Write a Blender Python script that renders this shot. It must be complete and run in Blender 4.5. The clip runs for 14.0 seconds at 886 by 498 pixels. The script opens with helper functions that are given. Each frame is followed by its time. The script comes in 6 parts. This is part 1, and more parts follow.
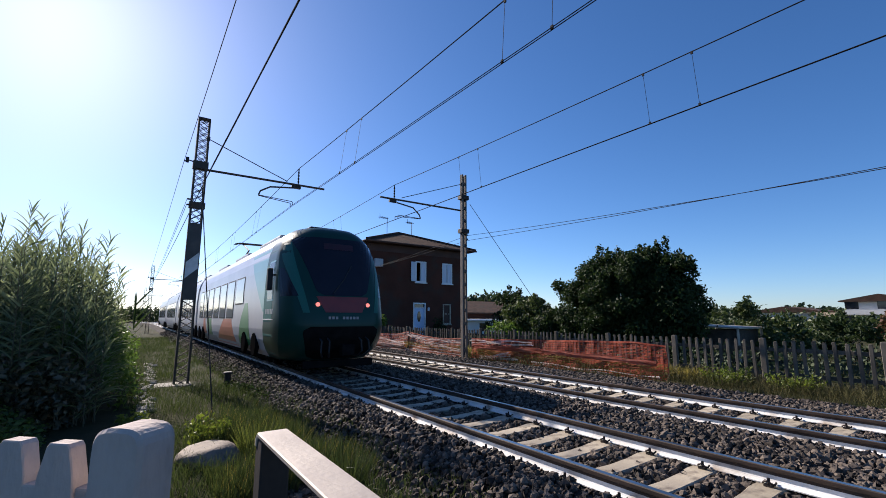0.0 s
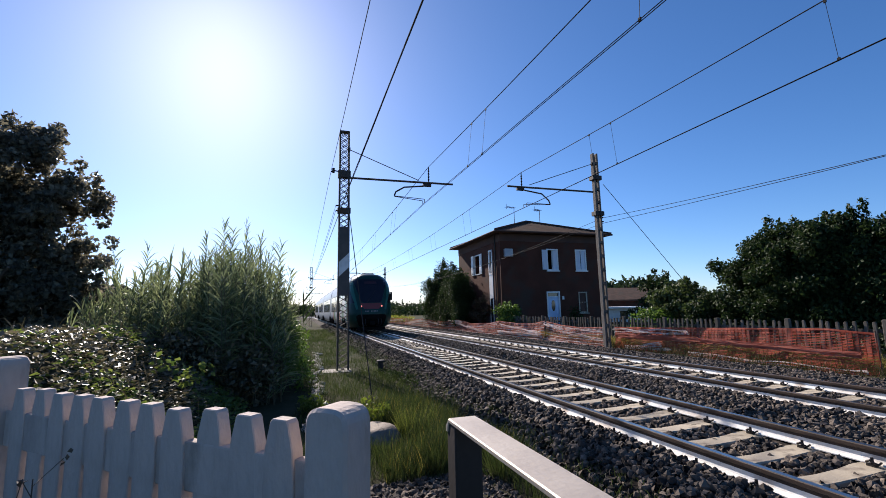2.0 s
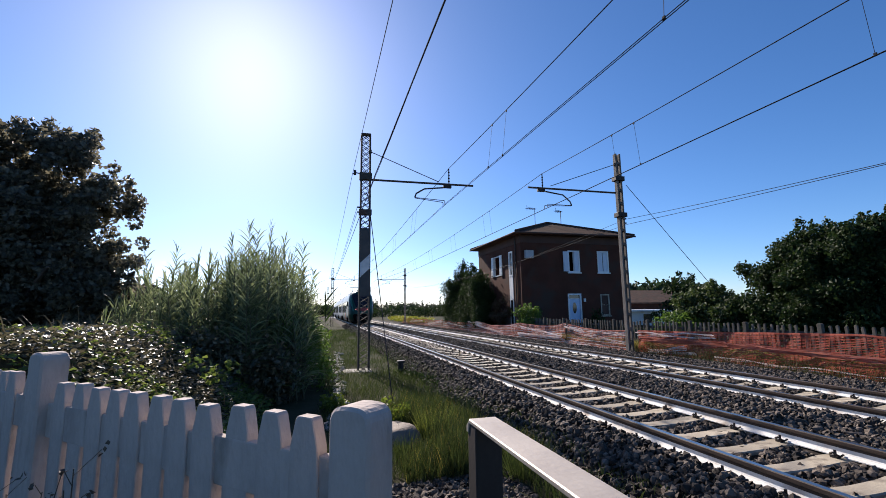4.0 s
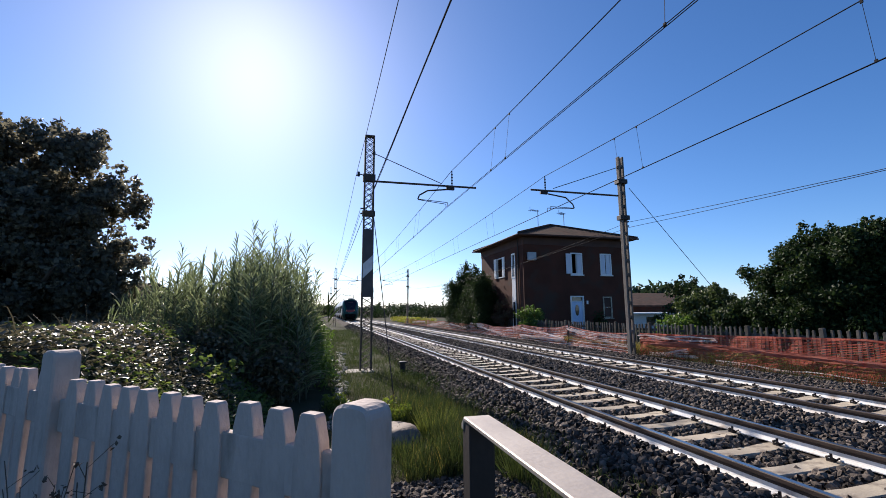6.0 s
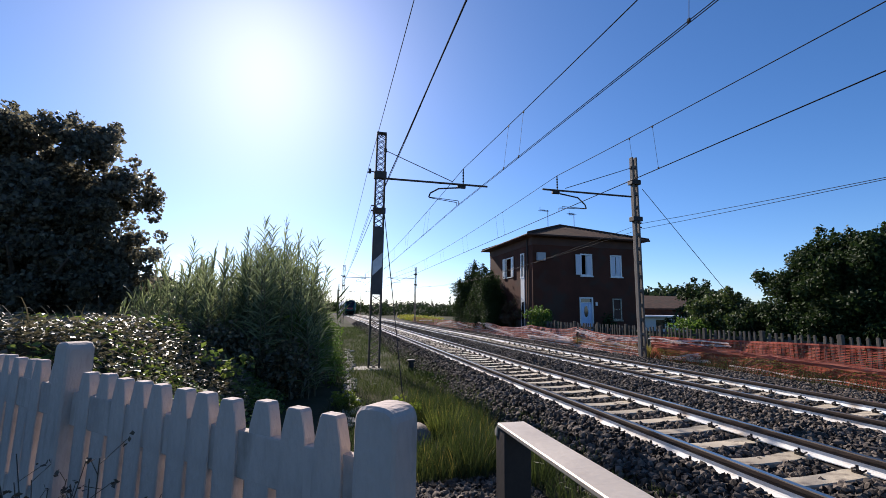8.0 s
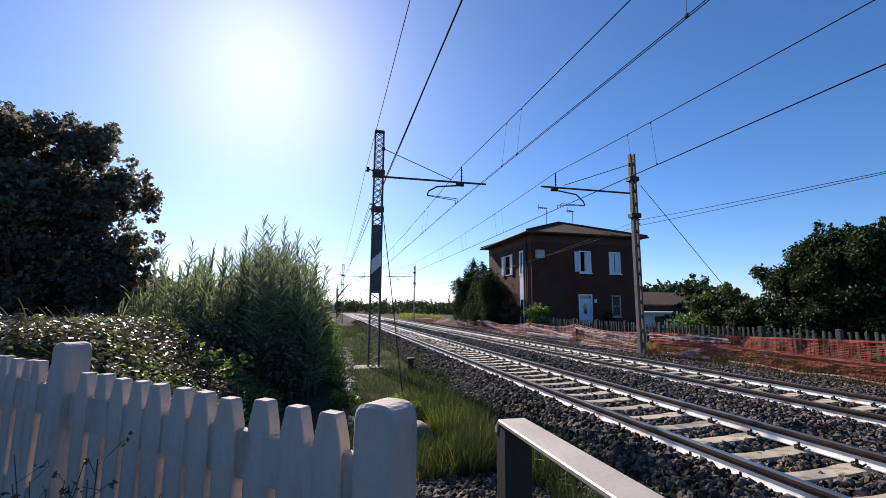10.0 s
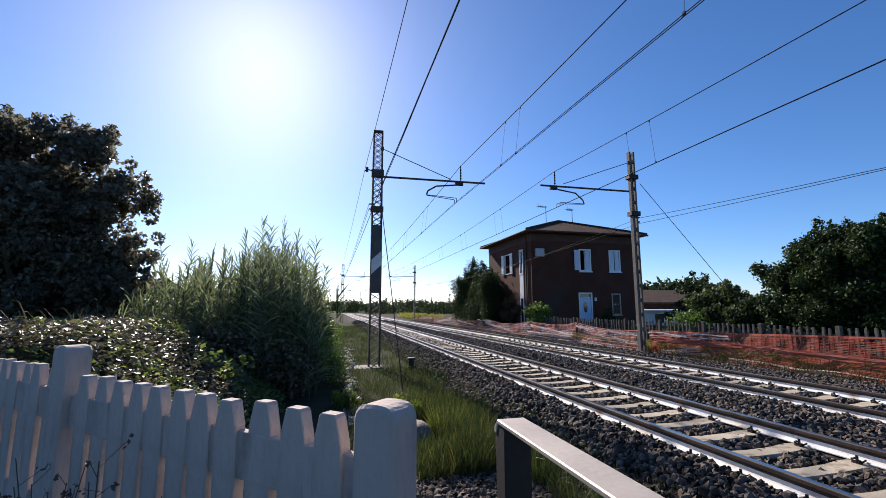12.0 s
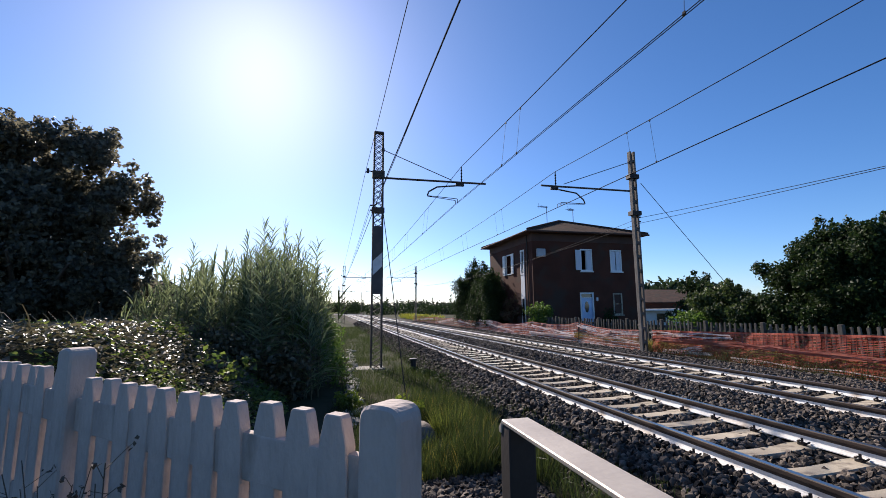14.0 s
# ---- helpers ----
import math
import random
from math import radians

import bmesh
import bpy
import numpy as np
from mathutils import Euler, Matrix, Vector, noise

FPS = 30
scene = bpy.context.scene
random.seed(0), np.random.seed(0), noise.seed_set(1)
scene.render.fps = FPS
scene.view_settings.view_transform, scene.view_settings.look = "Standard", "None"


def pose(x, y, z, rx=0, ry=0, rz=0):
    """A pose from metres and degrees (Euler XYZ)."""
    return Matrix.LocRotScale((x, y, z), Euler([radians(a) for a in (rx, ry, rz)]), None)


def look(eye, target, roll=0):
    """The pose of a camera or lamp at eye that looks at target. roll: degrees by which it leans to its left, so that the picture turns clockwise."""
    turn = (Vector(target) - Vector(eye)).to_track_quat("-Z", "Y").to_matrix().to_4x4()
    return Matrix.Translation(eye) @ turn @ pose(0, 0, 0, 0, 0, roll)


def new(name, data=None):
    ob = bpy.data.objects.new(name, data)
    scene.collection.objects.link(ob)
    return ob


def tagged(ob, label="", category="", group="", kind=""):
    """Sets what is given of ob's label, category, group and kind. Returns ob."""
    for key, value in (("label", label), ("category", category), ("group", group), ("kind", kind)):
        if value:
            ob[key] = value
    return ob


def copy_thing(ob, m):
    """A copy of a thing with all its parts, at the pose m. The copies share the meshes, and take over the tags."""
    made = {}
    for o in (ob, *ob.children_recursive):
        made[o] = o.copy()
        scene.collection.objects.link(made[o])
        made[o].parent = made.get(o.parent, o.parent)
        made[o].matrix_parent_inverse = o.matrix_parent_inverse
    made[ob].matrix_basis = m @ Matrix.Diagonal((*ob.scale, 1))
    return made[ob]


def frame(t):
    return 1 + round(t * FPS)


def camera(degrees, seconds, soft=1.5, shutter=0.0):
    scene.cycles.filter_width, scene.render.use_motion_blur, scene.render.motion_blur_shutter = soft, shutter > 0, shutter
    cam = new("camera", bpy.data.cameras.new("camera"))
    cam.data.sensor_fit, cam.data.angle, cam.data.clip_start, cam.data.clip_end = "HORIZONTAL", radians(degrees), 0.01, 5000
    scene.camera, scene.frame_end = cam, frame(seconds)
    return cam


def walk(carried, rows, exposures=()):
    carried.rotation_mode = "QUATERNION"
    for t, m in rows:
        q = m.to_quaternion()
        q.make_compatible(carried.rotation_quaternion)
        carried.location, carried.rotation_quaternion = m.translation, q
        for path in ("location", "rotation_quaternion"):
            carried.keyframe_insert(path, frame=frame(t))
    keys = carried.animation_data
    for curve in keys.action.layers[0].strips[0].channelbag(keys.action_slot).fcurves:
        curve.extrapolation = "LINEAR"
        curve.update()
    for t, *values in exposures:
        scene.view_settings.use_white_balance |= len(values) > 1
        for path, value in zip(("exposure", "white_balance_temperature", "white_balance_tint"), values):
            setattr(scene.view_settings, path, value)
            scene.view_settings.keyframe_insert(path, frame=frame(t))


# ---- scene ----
cam = camera(90.7, 14.0, 0.8)
EXPOSURE, KELVIN, TINT = 0.73, 6750, 17
PATH = [
    (0, (-3.735, -2.379, 1.427), (-2.608, -0.755, 1.738), 0.1),
    (0.5, (-3.784, -2.366, 1.43), (-2.828, -0.635, 1.733), -0.6),
    (1, (-3.807, -2.31, 1.424), (-3.013, -0.498, 1.719), -0.7),
    (1.5, (-3.816, -2.283, 1.419), (-3.123, -0.429, 1.704), -1.2),
    (2, (-3.836, -2.236, 1.412), (-3.222, -0.353, 1.686), -1.3),
    (2.5, (-3.862, -2.215, 1.412), (-3.305, -0.314, 1.691), -1.3),
    (3, (-3.861, -2.213, 1.415), (-3.326, -0.305, 1.692), -1.0),
    (5.5, (-3.829, -2.347, 1.414), (-3.308, -0.437, 1.702), -0.6),
    (6, (-3.851, -2.343, 1.422), (-3.338, -0.431, 1.708), -0.3),
    (6.5, (-3.885, -2.313, 1.421), (-3.384, -0.398, 1.705), -0.0),
    (7, (-3.903, -2.257, 1.417), (-3.408, -0.34, 1.701), 0.4),
    (7.5, (-3.908, -2.24, 1.418), (-3.42, -0.32, 1.7), 0.8),
    (8, (-3.91, -2.235, 1.42), (-3.431, -0.313, 1.701), 0.8),
    (10.5, (-3.904, -2.221, 1.414), (-3.417, -0.3, 1.685), 0.2),
    (11, (-3.903, -2.226, 1.416), (-3.415, -0.305, 1.686), 0.1),
    (11.5, (-3.907, -2.231, 1.419), (-3.419, -0.31, 1.69), 0.1),
    (12, (-3.902, -2.229, 1.419), (-3.417, -0.308, 1.689), -0.1),
    (12.5, (-3.903, -2.227, 1.419), (-3.418, -0.306, 1.69), -0.2),
    (13, (-3.907, -2.234, 1.42), (-3.424, -0.312, 1.692), -0.4),
    (13.5, (-3.912, -2.237, 1.421), (-3.43, -0.315, 1.693), -0.4),
    (14, (-3.914, -2.236, 1.42), (-3.433, -0.314, 1.693), -0.4),
]
walk(cam, [(t, look(eye, target, roll)) for t, eye, target, roll in PATH], [(0, EXPOSURE, KELVIN, TINT), (14, EXPOSURE, KELVIN, TINT)])

# ---- light ----
SUN_AZ, SUN_EL = radians(9.8), radians(30.5)   # turned to the west of the track, height over the horizon
to_sun = Vector((-math.sin(SUN_AZ) * math.cos(SUN_EL), math.cos(SUN_AZ) * math.cos(SUN_EL), math.sin(SUN_EL)))
world = bpy.data.worlds.new("sky")
scene.world = world
world.use_nodes = True
wn = world.node_tree.nodes
sky = wn.new("ShaderNodeTexSky")
sky.sky_type, sky.sun_disc = "NISHITA", False
sky.sun_elevation, sky.sun_rotation = SUN_EL, -SUN_AZ
sky.air_density, sky.dust_density, sky.ozone_density = 0.80, 0.37, 6.4
wn["Background"].inputs["Strength"].default_value = 0.095
deep = wn.new("ShaderNodeHueSaturation")
deep.inputs["Saturation"].default_value = 1.13
world.node_tree.links.new(sky.outputs[0], deep.inputs["Color"])
world.node_tree.links.new(deep.outputs[0], wn["Background"].inputs["Color"])
sun_data = bpy.data.lights.new("sun", "SUN")
sun_data.energy, sun_data.angle, sun_data.color = 5.0, radians(0.55), (1.0, 0.95, 0.86)
sun = new("sun", sun_data)
sun.matrix_world = look(to_sun * 80, (0, 0, 0))

# ---- materials ----
def mat(name, c1, c2=None, scale=3.0, fine=60.0, rough=0.8, metal=0.0, bump=0.15, leaf=0.0, island=False, rand=0.0,
        spec=0.5, dirt=None, stretch=(1, 1, 1)):
    m = bpy.data.materials.new(name)
    m.use_nodes = True
    nt = m.node_tree
    n, link = nt.nodes, nt.links.new
    b = n["Principled BSDF"]
    b.inputs["Roughness"].default_value, b.inputs["Metallic"].default_value = rough, metal
    b.inputs["Specular IOR Level"].default_value = spec
    c2 = c2 or tuple(v * 0.72 for v in c1)
    co = n.new("ShaderNodeTexCoord")
    mp = n.new("ShaderNodeMapping")
    mp.inputs["Scale"].default_value = stretch
    link(co.outputs["Object"], mp.inputs[0])
    big, small = n.new("ShaderNodeTexNoise"), n.new("ShaderNodeTexNoise")
    for t, s in ((big, scale), (small, fine)):
        t.inputs["Scale"].default_value, t.inputs["Detail"].default_value = s, 4
        link(mp.outputs[0], t.inputs["Vector"])
    mix = n.new("ShaderNodeMix")
    mix.data_type = "RGBA"
    mix.inputs["A"].default_value, mix.inputs["B"].default_value = (*c1, 1), (*c2, 1)
    add = n.new("ShaderNodeMath")
    add.operation = "ADD"
    if island:
        g = n.new("ShaderNodeNewGeometry")
        link(g.outputs["Random Per Island"], add.inputs[0])
        add.inputs[1].default_value = 0.0
    else:
        ramp = n.new("ShaderNodeMapRange")
        ramp.inputs["From Min"].default_value, ramp.inputs["From Max"].default_value = 0.35, 0.68
        link(big.outputs["Fac"], ramp.inputs["Value"])
        sub = n.new("ShaderNodeMath")
        sub.operation = "MULTIPLY_ADD"
        sub.inputs[1].default_value, sub.inputs[2].default_value = 0.7, -0.35
        link(small.outputs["Fac"], sub.inputs[0])
        link(ramp.outputs[0], add.inputs[0])
        link(sub.outputs[0], add.inputs[1])
    add.use_clamp = True
    link(add.outputs[0], mix.inputs["Factor"])
    colour = mix.outputs["Result"]
    if rand:
        oi, hsv, mr = n.new("ShaderNodeObjectInfo"), n.new("ShaderNodeHueSaturation"), n.new("ShaderNodeMapRange")
        mr.inputs["To Min"].default_value, mr.inputs["To Max"].default_value = 1 - rand, 1 + rand
        link(oi.outputs["Random"], mr.inputs["Value"])
        link(mr.outputs[0], hsv.inputs["Value"])
        link(colour, hsv.inputs["Color"])
        colour = hsv.outputs["Color"]
    if dirt:
        dn, dr, dm = n.new("ShaderNodeTexNoise"), n.new("ShaderNodeMapRange"), n.new("ShaderNodeMix")
        dn.inputs["Scale"].default_value, dn.inputs["Detail"].default_value = dirt[1], 8
        dr.inputs["From Min"].default_value, dr.inputs["From Max"].default_value = 0.52, 0.7
        dm.data_type = "RGBA"
        dm.inputs["B"].default_value = (*dirt[0], 1)
        link(mp.outputs[0], dn.inputs["Vector"])
        link(dn.outputs["Fac"], dr.inputs["Value"])
        link(dr.outputs[0], dm.inputs["Factor"])
        link(colour, dm.inputs["A"])
        colour = dm.outputs["Result"]
    link(colour, b.inputs["Base Color"])
    if bump:
        bp = n.new("ShaderNodeBump")
        bp.inputs["Strength"].default_value, bp.inputs["Distance"].default_value = bump, 0.02
        link(small.outputs["Fac"], bp.inputs["Height"])
        link(bp.outputs[0], b.inputs["Normal"])
    if leaf:
        tr, ms = n.new("ShaderNodeBsdfTranslucent"), n.new("ShaderNodeMixShader")
        ms.inputs[0].default_value = leaf
        link(colour, tr.inputs["Color"])
        link(b.outputs[0], ms.inputs[1])
        link(tr.outputs[0], ms.inputs[2])
        link(ms.outputs[0], n["Material Output"].inputs["Surface"])
    return m


def glass(name, tint, rough=0.05):
    m = mat(name, tint, tint, rough=rough, bump=0)
    m.node_tree.nodes["Principled BSDF"].inputs["Specular IOR Level"].default_value = 0.8
    return m


def glow(name, colour, strength):
    m = mat(name, colour, colour, rough=0.2, bump=0)
    b = m.node_tree.nodes["Principled BSDF"]
    b.inputs["Emission Color"].default_value, b.inputs["Emission Strength"].default_value = (*colour, 1), strength
    return m


SOIL = mat("dry_soil", (0.055, 0.05, 0.03), (0.022, 0.03, 0.012), scale=0.7, fine=12, bump=0.6, rough=1.0, spec=0.05)
BALLAST = mat("ballast_bed", (0.055, 0.045, 0.038), (0.025, 0.021, 0.018), scale=4, fine=22, bump=1.0, rough=1.0, spec=0.1)
STONE = mat("ballast_stone", (0.165, 0.132, 0.106), (0.018, 0.015, 0.013), island=True, fine=50, bump=0.3, rough=0.85, spec=0.2)
PALE_STONE = mat("pale_stone", (0.48, 0.45, 0.40), (0.25, 0.23, 0.2), island=True, bump=0.3)
CONCRETE = mat("sleeper_concrete", (0.44, 0.375, 0.275), (0.29, 0.245, 0.185), scale=2, fine=50, rand=0.2, bump=0.25, rough=0.65, spec=0.35, dirt=((0.13, 0.10, 0.078), 5))
RAIL_PAINT = mat("white_rail_paint", (0.80, 0.79, 0.76), (0.6, 0.58, 0.54), scale=1.5, fine=40, rough=0.8, spec=0.12, dirt=((0.33, 0.26, 0.2), 2.5))
# steel of the rail head, also painted on the upper web as its shade
RAIL_STEEL_SHADE = mat("rail_head_and_web_shade", (0.075, 0.052, 0.04), (0.045, 0.033, 0.027), scale=3, fine=90, rough=0.7, metal=0.1, bump=0.05, spec=0.25)
RAIL_TOP = mat("worn_rail_top", (0.5, 0.48, 0.46), (0.36, 0.34, 0.32), scale=2, rough=0.28, metal=1.0, bump=0.02)
IRON = mat("dark_iron", (0.05, 0.042, 0.038), (0.025, 0.02, 0.02), scale=9, rough=0.6, metal=0.6)
MAST = mat("weathered_mast_steel", (0.082, 0.072, 0.064), (0.048, 0.042, 0.037), scale=2.5, rough=0.75, metal=0.1, spec=0.3, dirt=((0.09, 0.055, 0.035), 3))
MAST_B = mat("grey_concrete_mast", (0.17, 0.145, 0.125), (0.10, 0.085, 0.072), scale=1.5, rough=0.85, bump=0.3)
WIRE = mat("copper_wire", (0.040, 0.036, 0.036), (0.028, 0.026, 0.026), rough=0.8, metal=0.0, bump=0, spec=0.15)
FENCE_WHITE = mat("whitewashed_concrete", (0.49, 0.405, 0.355), (0.35, 0.288, 0.252), scale=4, fine=40, rough=0.9, bump=0.45, dirt=((0.20, 0.170, 0.14), 4.5), stretch=(1, 1, 0.4))
FENCE_GREY = mat("weathered_concrete_pickets", (0.125, 0.113, 0.096), (0.070, 0.064, 0.055), scale=2, fine=30, rough=0.95, rand=0.25, spec=0.15)
GALV = mat("galvanised_steel", (0.50, 0.43, 0.35), (0.40, 0.34, 0.28), scale=6, rough=0.5, metal=0.3, bump=0.08)
NET = mat("orange_plastic_net", (0.52, 0.078, 0.028), (0.34, 0.056, 0.024), scale=2, rough=0.5, leaf=0.35, bump=0)
# paler than NET: the sun on the net is put into its colour
NET_PALE = mat("pale_lit_net", (0.70, 0.30, 0.22), (0.55, 0.16, 0.10), scale=1.2, rough=0.5, leaf=0.5, bump=0)
# near-white paints the sun's glints on folds and strands of the net
NET_GLINT = mat("net_strand_glints", (0.92, 0.88, 0.86), (0.88, 0.70, 0.62), scale=2.5, rough=0.3, leaf=0.5, bump=0)
PLASTER = mat("brown_red_plaster", (0.100, 0.037, 0.024), (0.074, 0.028, 0.018), scale=0.8, fine=25, rough=0.92, spec=0.2, dirt=((0.07, 0.042, 0.032), 0.9))
PLASTER_DARK = mat("dark_plaster_band", (0.10, 0.05, 0.036), (0.075, 0.038, 0.028), scale=0.9, fine=25, rough=0.92)
ROOF = mat("terracotta_tile", (0.10, 0.058, 0.042), (0.055, 0.037, 0.028), scale=2, fine=20, rough=0.95, spec=0.1, bump=0.4, dirt=((0.06, 0.05, 0.038), 1.2))
WHITE = mat("white_paint", (0.80, 0.80, 0.78), (0.72, 0.72, 0.70), scale=2, rough=0.5, bump=0.05)
BLUE_DOOR = mat("pale_blue_door", (0.55, 0.68, 0.85), (0.48, 0.6, 0.78), scale=2, rough=0.45, bump=0.03)
CURTAIN = mat("white_curtain", (0.72, 0.75, 0.8), (0.6, 0.63, 0.7), scale=5, stretch=(6, 1, 0.3), rough=0.9, bump=0.1)
PANE = glass("window_pane", (0.02, 0.024, 0.03))
BARK = mat("bark", (0.11, 0.085, 0.06), (0.06, 0.045, 0.035), scale=6, fine=40, bump=0.7)
LEAF_DARK = mat("dark_leaves", (0.015, 0.030, 0.009), (0.040, 0.066, 0.018), island=True, rough=0.6, leaf=0.28, bump=0, spec=0.2)
LEAF_FIG = mat("broad_leaves", (0.075, 0.072, 0.052), (0.22, 0.20, 0.135), island=True, rough=0.42, leaf=0.52, bump=0)
LEAF_SHRUB = mat("shrub_leaves", (0.07, 0.13, 0.02), (0.12, 0.2, 0.03), island=True, rough=0.5, leaf=0.45, bump=0)
LEAF_MID = mat("garden_leaves", (0.030, 0.055, 0.014), (0.085, 0.115, 0.03), island=True, rough=0.55, leaf=0.35, bump=0)
LEAF_REED = mat("reed_leaves", (0.062, 0.090, 0.036), (0.26, 0.30, 0.145), island=True, rough=0.42, leaf=0.52, bump=0)
PLUME = mat("reed_stems", (0.07, 0.065, 0.035), (0.13, 0.11, 0.06), island=True, rough=0.6, leaf=0.2, bump=0)
LEAF_VINE = mat("bramble_leaves", (0.055, 0.055, 0.030), (0.20, 0.17, 0.10), island=True, rough=0.40, leaf=0.35, bump=0, spec=0.6)
LEAF_VINE_GREEN = mat("green_bramble_leaves", (0.07, 0.12, 0.025), (0.20, 0.25, 0.05), island=True, rough=0.45, leaf=0.5, bump=0, spec=0.5)
LEAF_RED = mat("reddish_leaves", (0.12, 0.045, 0.025), (0.08, 0.07, 0.025), island=True, rough=0.5, leaf=0.4, bump=0)
LEAF_YELLOW = mat("yellow_vine_leaves", (0.33, 0.3, 0.03), (0.2, 0.24, 0.03), island=True, rough=0.5, leaf=0.45, bump=0)
DRY = mat("dry_straw", (0.10, 0.085, 0.035), (0.05, 0.055, 0.018), island=True, rough=0.8, leaf=0.25, bump=0, spec=0.2)
STRAW = mat("yellowed_grass", (0.30, 0.23, 0.06), (0.16, 0.15, 0.03), island=True, rough=0.7, leaf=0.45, bump=0)
GRASS = mat("grass_blades", (0.020, 0.036, 0.009), (0.066, 0.086, 0.022), island=True, rough=0.6, leaf=0.45, bump=0)
# verge grass again, brightened to a backlit yellow-green
GRASS_LIT = mat("backlit_grass", (0.07, 0.10, 0.018), (0.17, 0.19, 0.04), island=True, rough=0.55, leaf=0.5, bump=0)
WEED = mat("yellow_green_weeds", (0.15, 0.19, 0.02), (0.09, 0.13, 0.02), island=True, rough=0.5, leaf=0.5, bump=0)
FAR_GREEN = mat("far_woods_leaves", (0.025, 0.045, 0.02), (0.05, 0.075, 0.025), island=True, rough=0.7, leaf=0.25, bump=0)
BLACK = mat("black_rubber", (0.012, 0.012, 0.013), (0.02, 0.02, 0.02), rough=0.7, bump=0.1)
T_GREEN = mat("train_green_paint", (0.004, 0.046, 0.038), (0.0035, 0.040, 0.033), scale=0.8, rough=0.3, bump=0, spec=0.18)
T_LIME = mat("train_bright_green", (0.045, 0.22, 0.09), (0.04, 0.19, 0.08), scale=0.8, rough=0.3, bump=0)
# teal of the nose stripe, and the cab green brightened for the lit flank
T_MID = mat("train_teal_and_lit_green", (0.010, 0.125, 0.105), (0.009, 0.11, 0.092), scale=0.8, rough=0.45, bump=0, spec=0.2)
T_PALE = mat("train_pale_teal", (0.17, 0.38, 0.38), (0.15, 0.34, 0.34), scale=0.8, rough=0.3, bump=0)
T_RED = mat("train_orange_red", (0.52, 0.14, 0.08), (0.46, 0.12, 0.07), scale=0.8, rough=0.3, bump=0)
T_WHITE = mat("train_silver_white", (0.50, 0.50, 0.54), (0.43, 0.43, 0.47), scale=0.6, fine=8, rough=0.3, bump=0)
T_ROOF = mat("train_roof_grey", (0.45, 0.46, 0.47), (0.34, 0.35, 0.36), scale=1.5, rough=0.5)
T_SKIRT = mat("train_underframe", (0.014, 0.013, 0.013), (0.008, 0.008, 0.008), scale=4, rough=1.0, spec=0.0)
T_GLASS = mat("train_dark_glass", (0.010, 0.010, 0.018), (0.012, 0.012, 0.02), rough=0.12, bump=0, spec=0.28)
# pale base puts the reflected sky into the window colour
T_GLASS_SIDE = glass("train_window_glass", (0.30, 0.32, 0.33), 0.04)
mat_grey = mat("train_grey_stripe", (0.25, 0.26, 0.28), (0.2, 0.21, 0.23), scale=0.8, rough=0.35, bump=0)
T_LAMP = glow("red_tail_light", (1.0, 0.25, 0.2), 0.7)


# ---- mesh helpers ----
def box(bm, x0, x1, y0, y1, z0, z1, bev=0.0):
    vs = [bm.verts.new((x, y, z)) for x in (x0, x1) for y in (y0, y1) for z in (z0, z1)]
    fs = [bm.faces.new([vs[i] for i in q]) for q in
          ((0, 1, 3, 2), (4, 6, 7, 5), (0, 4, 5, 1), (2, 3, 7, 6), (0, 2, 6, 4), (1, 5, 7, 3))]
    if bev:
        es = list({e for f in fs for e in f.edges})
        bmesh.ops.bevel(bm, geom=es, offset=bev, segments=2, profile=0.6, affect="EDGES")


def tube(bm, pts, r, n=8, r2=None):
    """A round bar along the points, tapering from r to r2."""
    pts = [Vector(p) for p in pts]
    rings = []
    for i, p in enumerate(pts):
        d = (pts[min(i + 1, len(pts) - 1)] - pts[max(i - 1, 0)]).normalized()
        a = d.orthogonal().normalized() if not rings else (rings[-1][1] - d * rings[-1][1].dot(d)).normalized()
        b = d.cross(a)
        rr = r if r2 is None else r + (r2 - r) * i / (len(pts) - 1)
        ring = [bm.verts.new(p + (a * math.cos(2 * math.pi * k / n) + b * math.sin(2 * math.pi * k / n)) * rr) for k in range(n)]
        rings.append((ring, a))
    for (p, _), (q, _) in zip(rings, rings[1:]):
        for k in range(n):
            bm.faces.new((p[k], p[(k + 1) % n], q[(k + 1) % n], q[k]))
    bm.faces.new(rings[0][0][::-1])
    bm.faces.new(rings[-1][0])


def prism(bm, profile, y0, y1, axis="y"):
    """A closed profile of (x, z) drawn out along y (or of (y, z) along x, or (x, y) along z)."""
    def at(p, t):
        return {"y": (p[0], t, p[1]), "x": (t, p[0], p[1]), "z": (p[0], p[1], t)}[axis]
    a = [bm.verts.new(at(p, y0)) for p in profile]
    b = [bm.verts.new(at(p, y1)) for p in profile]
    k = len(profile)
    for i in range(k):
        bm.faces.new((a[i], a[(i + 1) % k], b[(i + 1) % k], b[i]))
    bm.faces.new(a[::-1])
    bm.faces.new(b)


def mesh_of(name, bm, material):
    bmesh.ops.recalc_face_normals(bm, faces=bm.faces)
    me = bpy.data.meshes.new(name)
    bm.to_mesh(me)
    bm.free()
    for m in material if isinstance(material, (list, tuple)) else [material]:
        me.materials.append(m)
    return me


def part(name, bm, material, parent=None, label="", smooth=False):
    me = mesh_of(name, bm, material) if isinstance(bm, bmesh.types.BMesh) else bm
    if smooth:
        me.polygons.foreach_set("use_smooth", [True] * len(me.polygons))
    ob = new(name, me)
    ob.parent = parent
    return tagged(ob, label)


def thing(name, label, category, group="", kind="", m=None):
    ob = tagged(new(name), label, category, group, kind)
    if m is not None:
        ob.matrix_world = m
    return ob


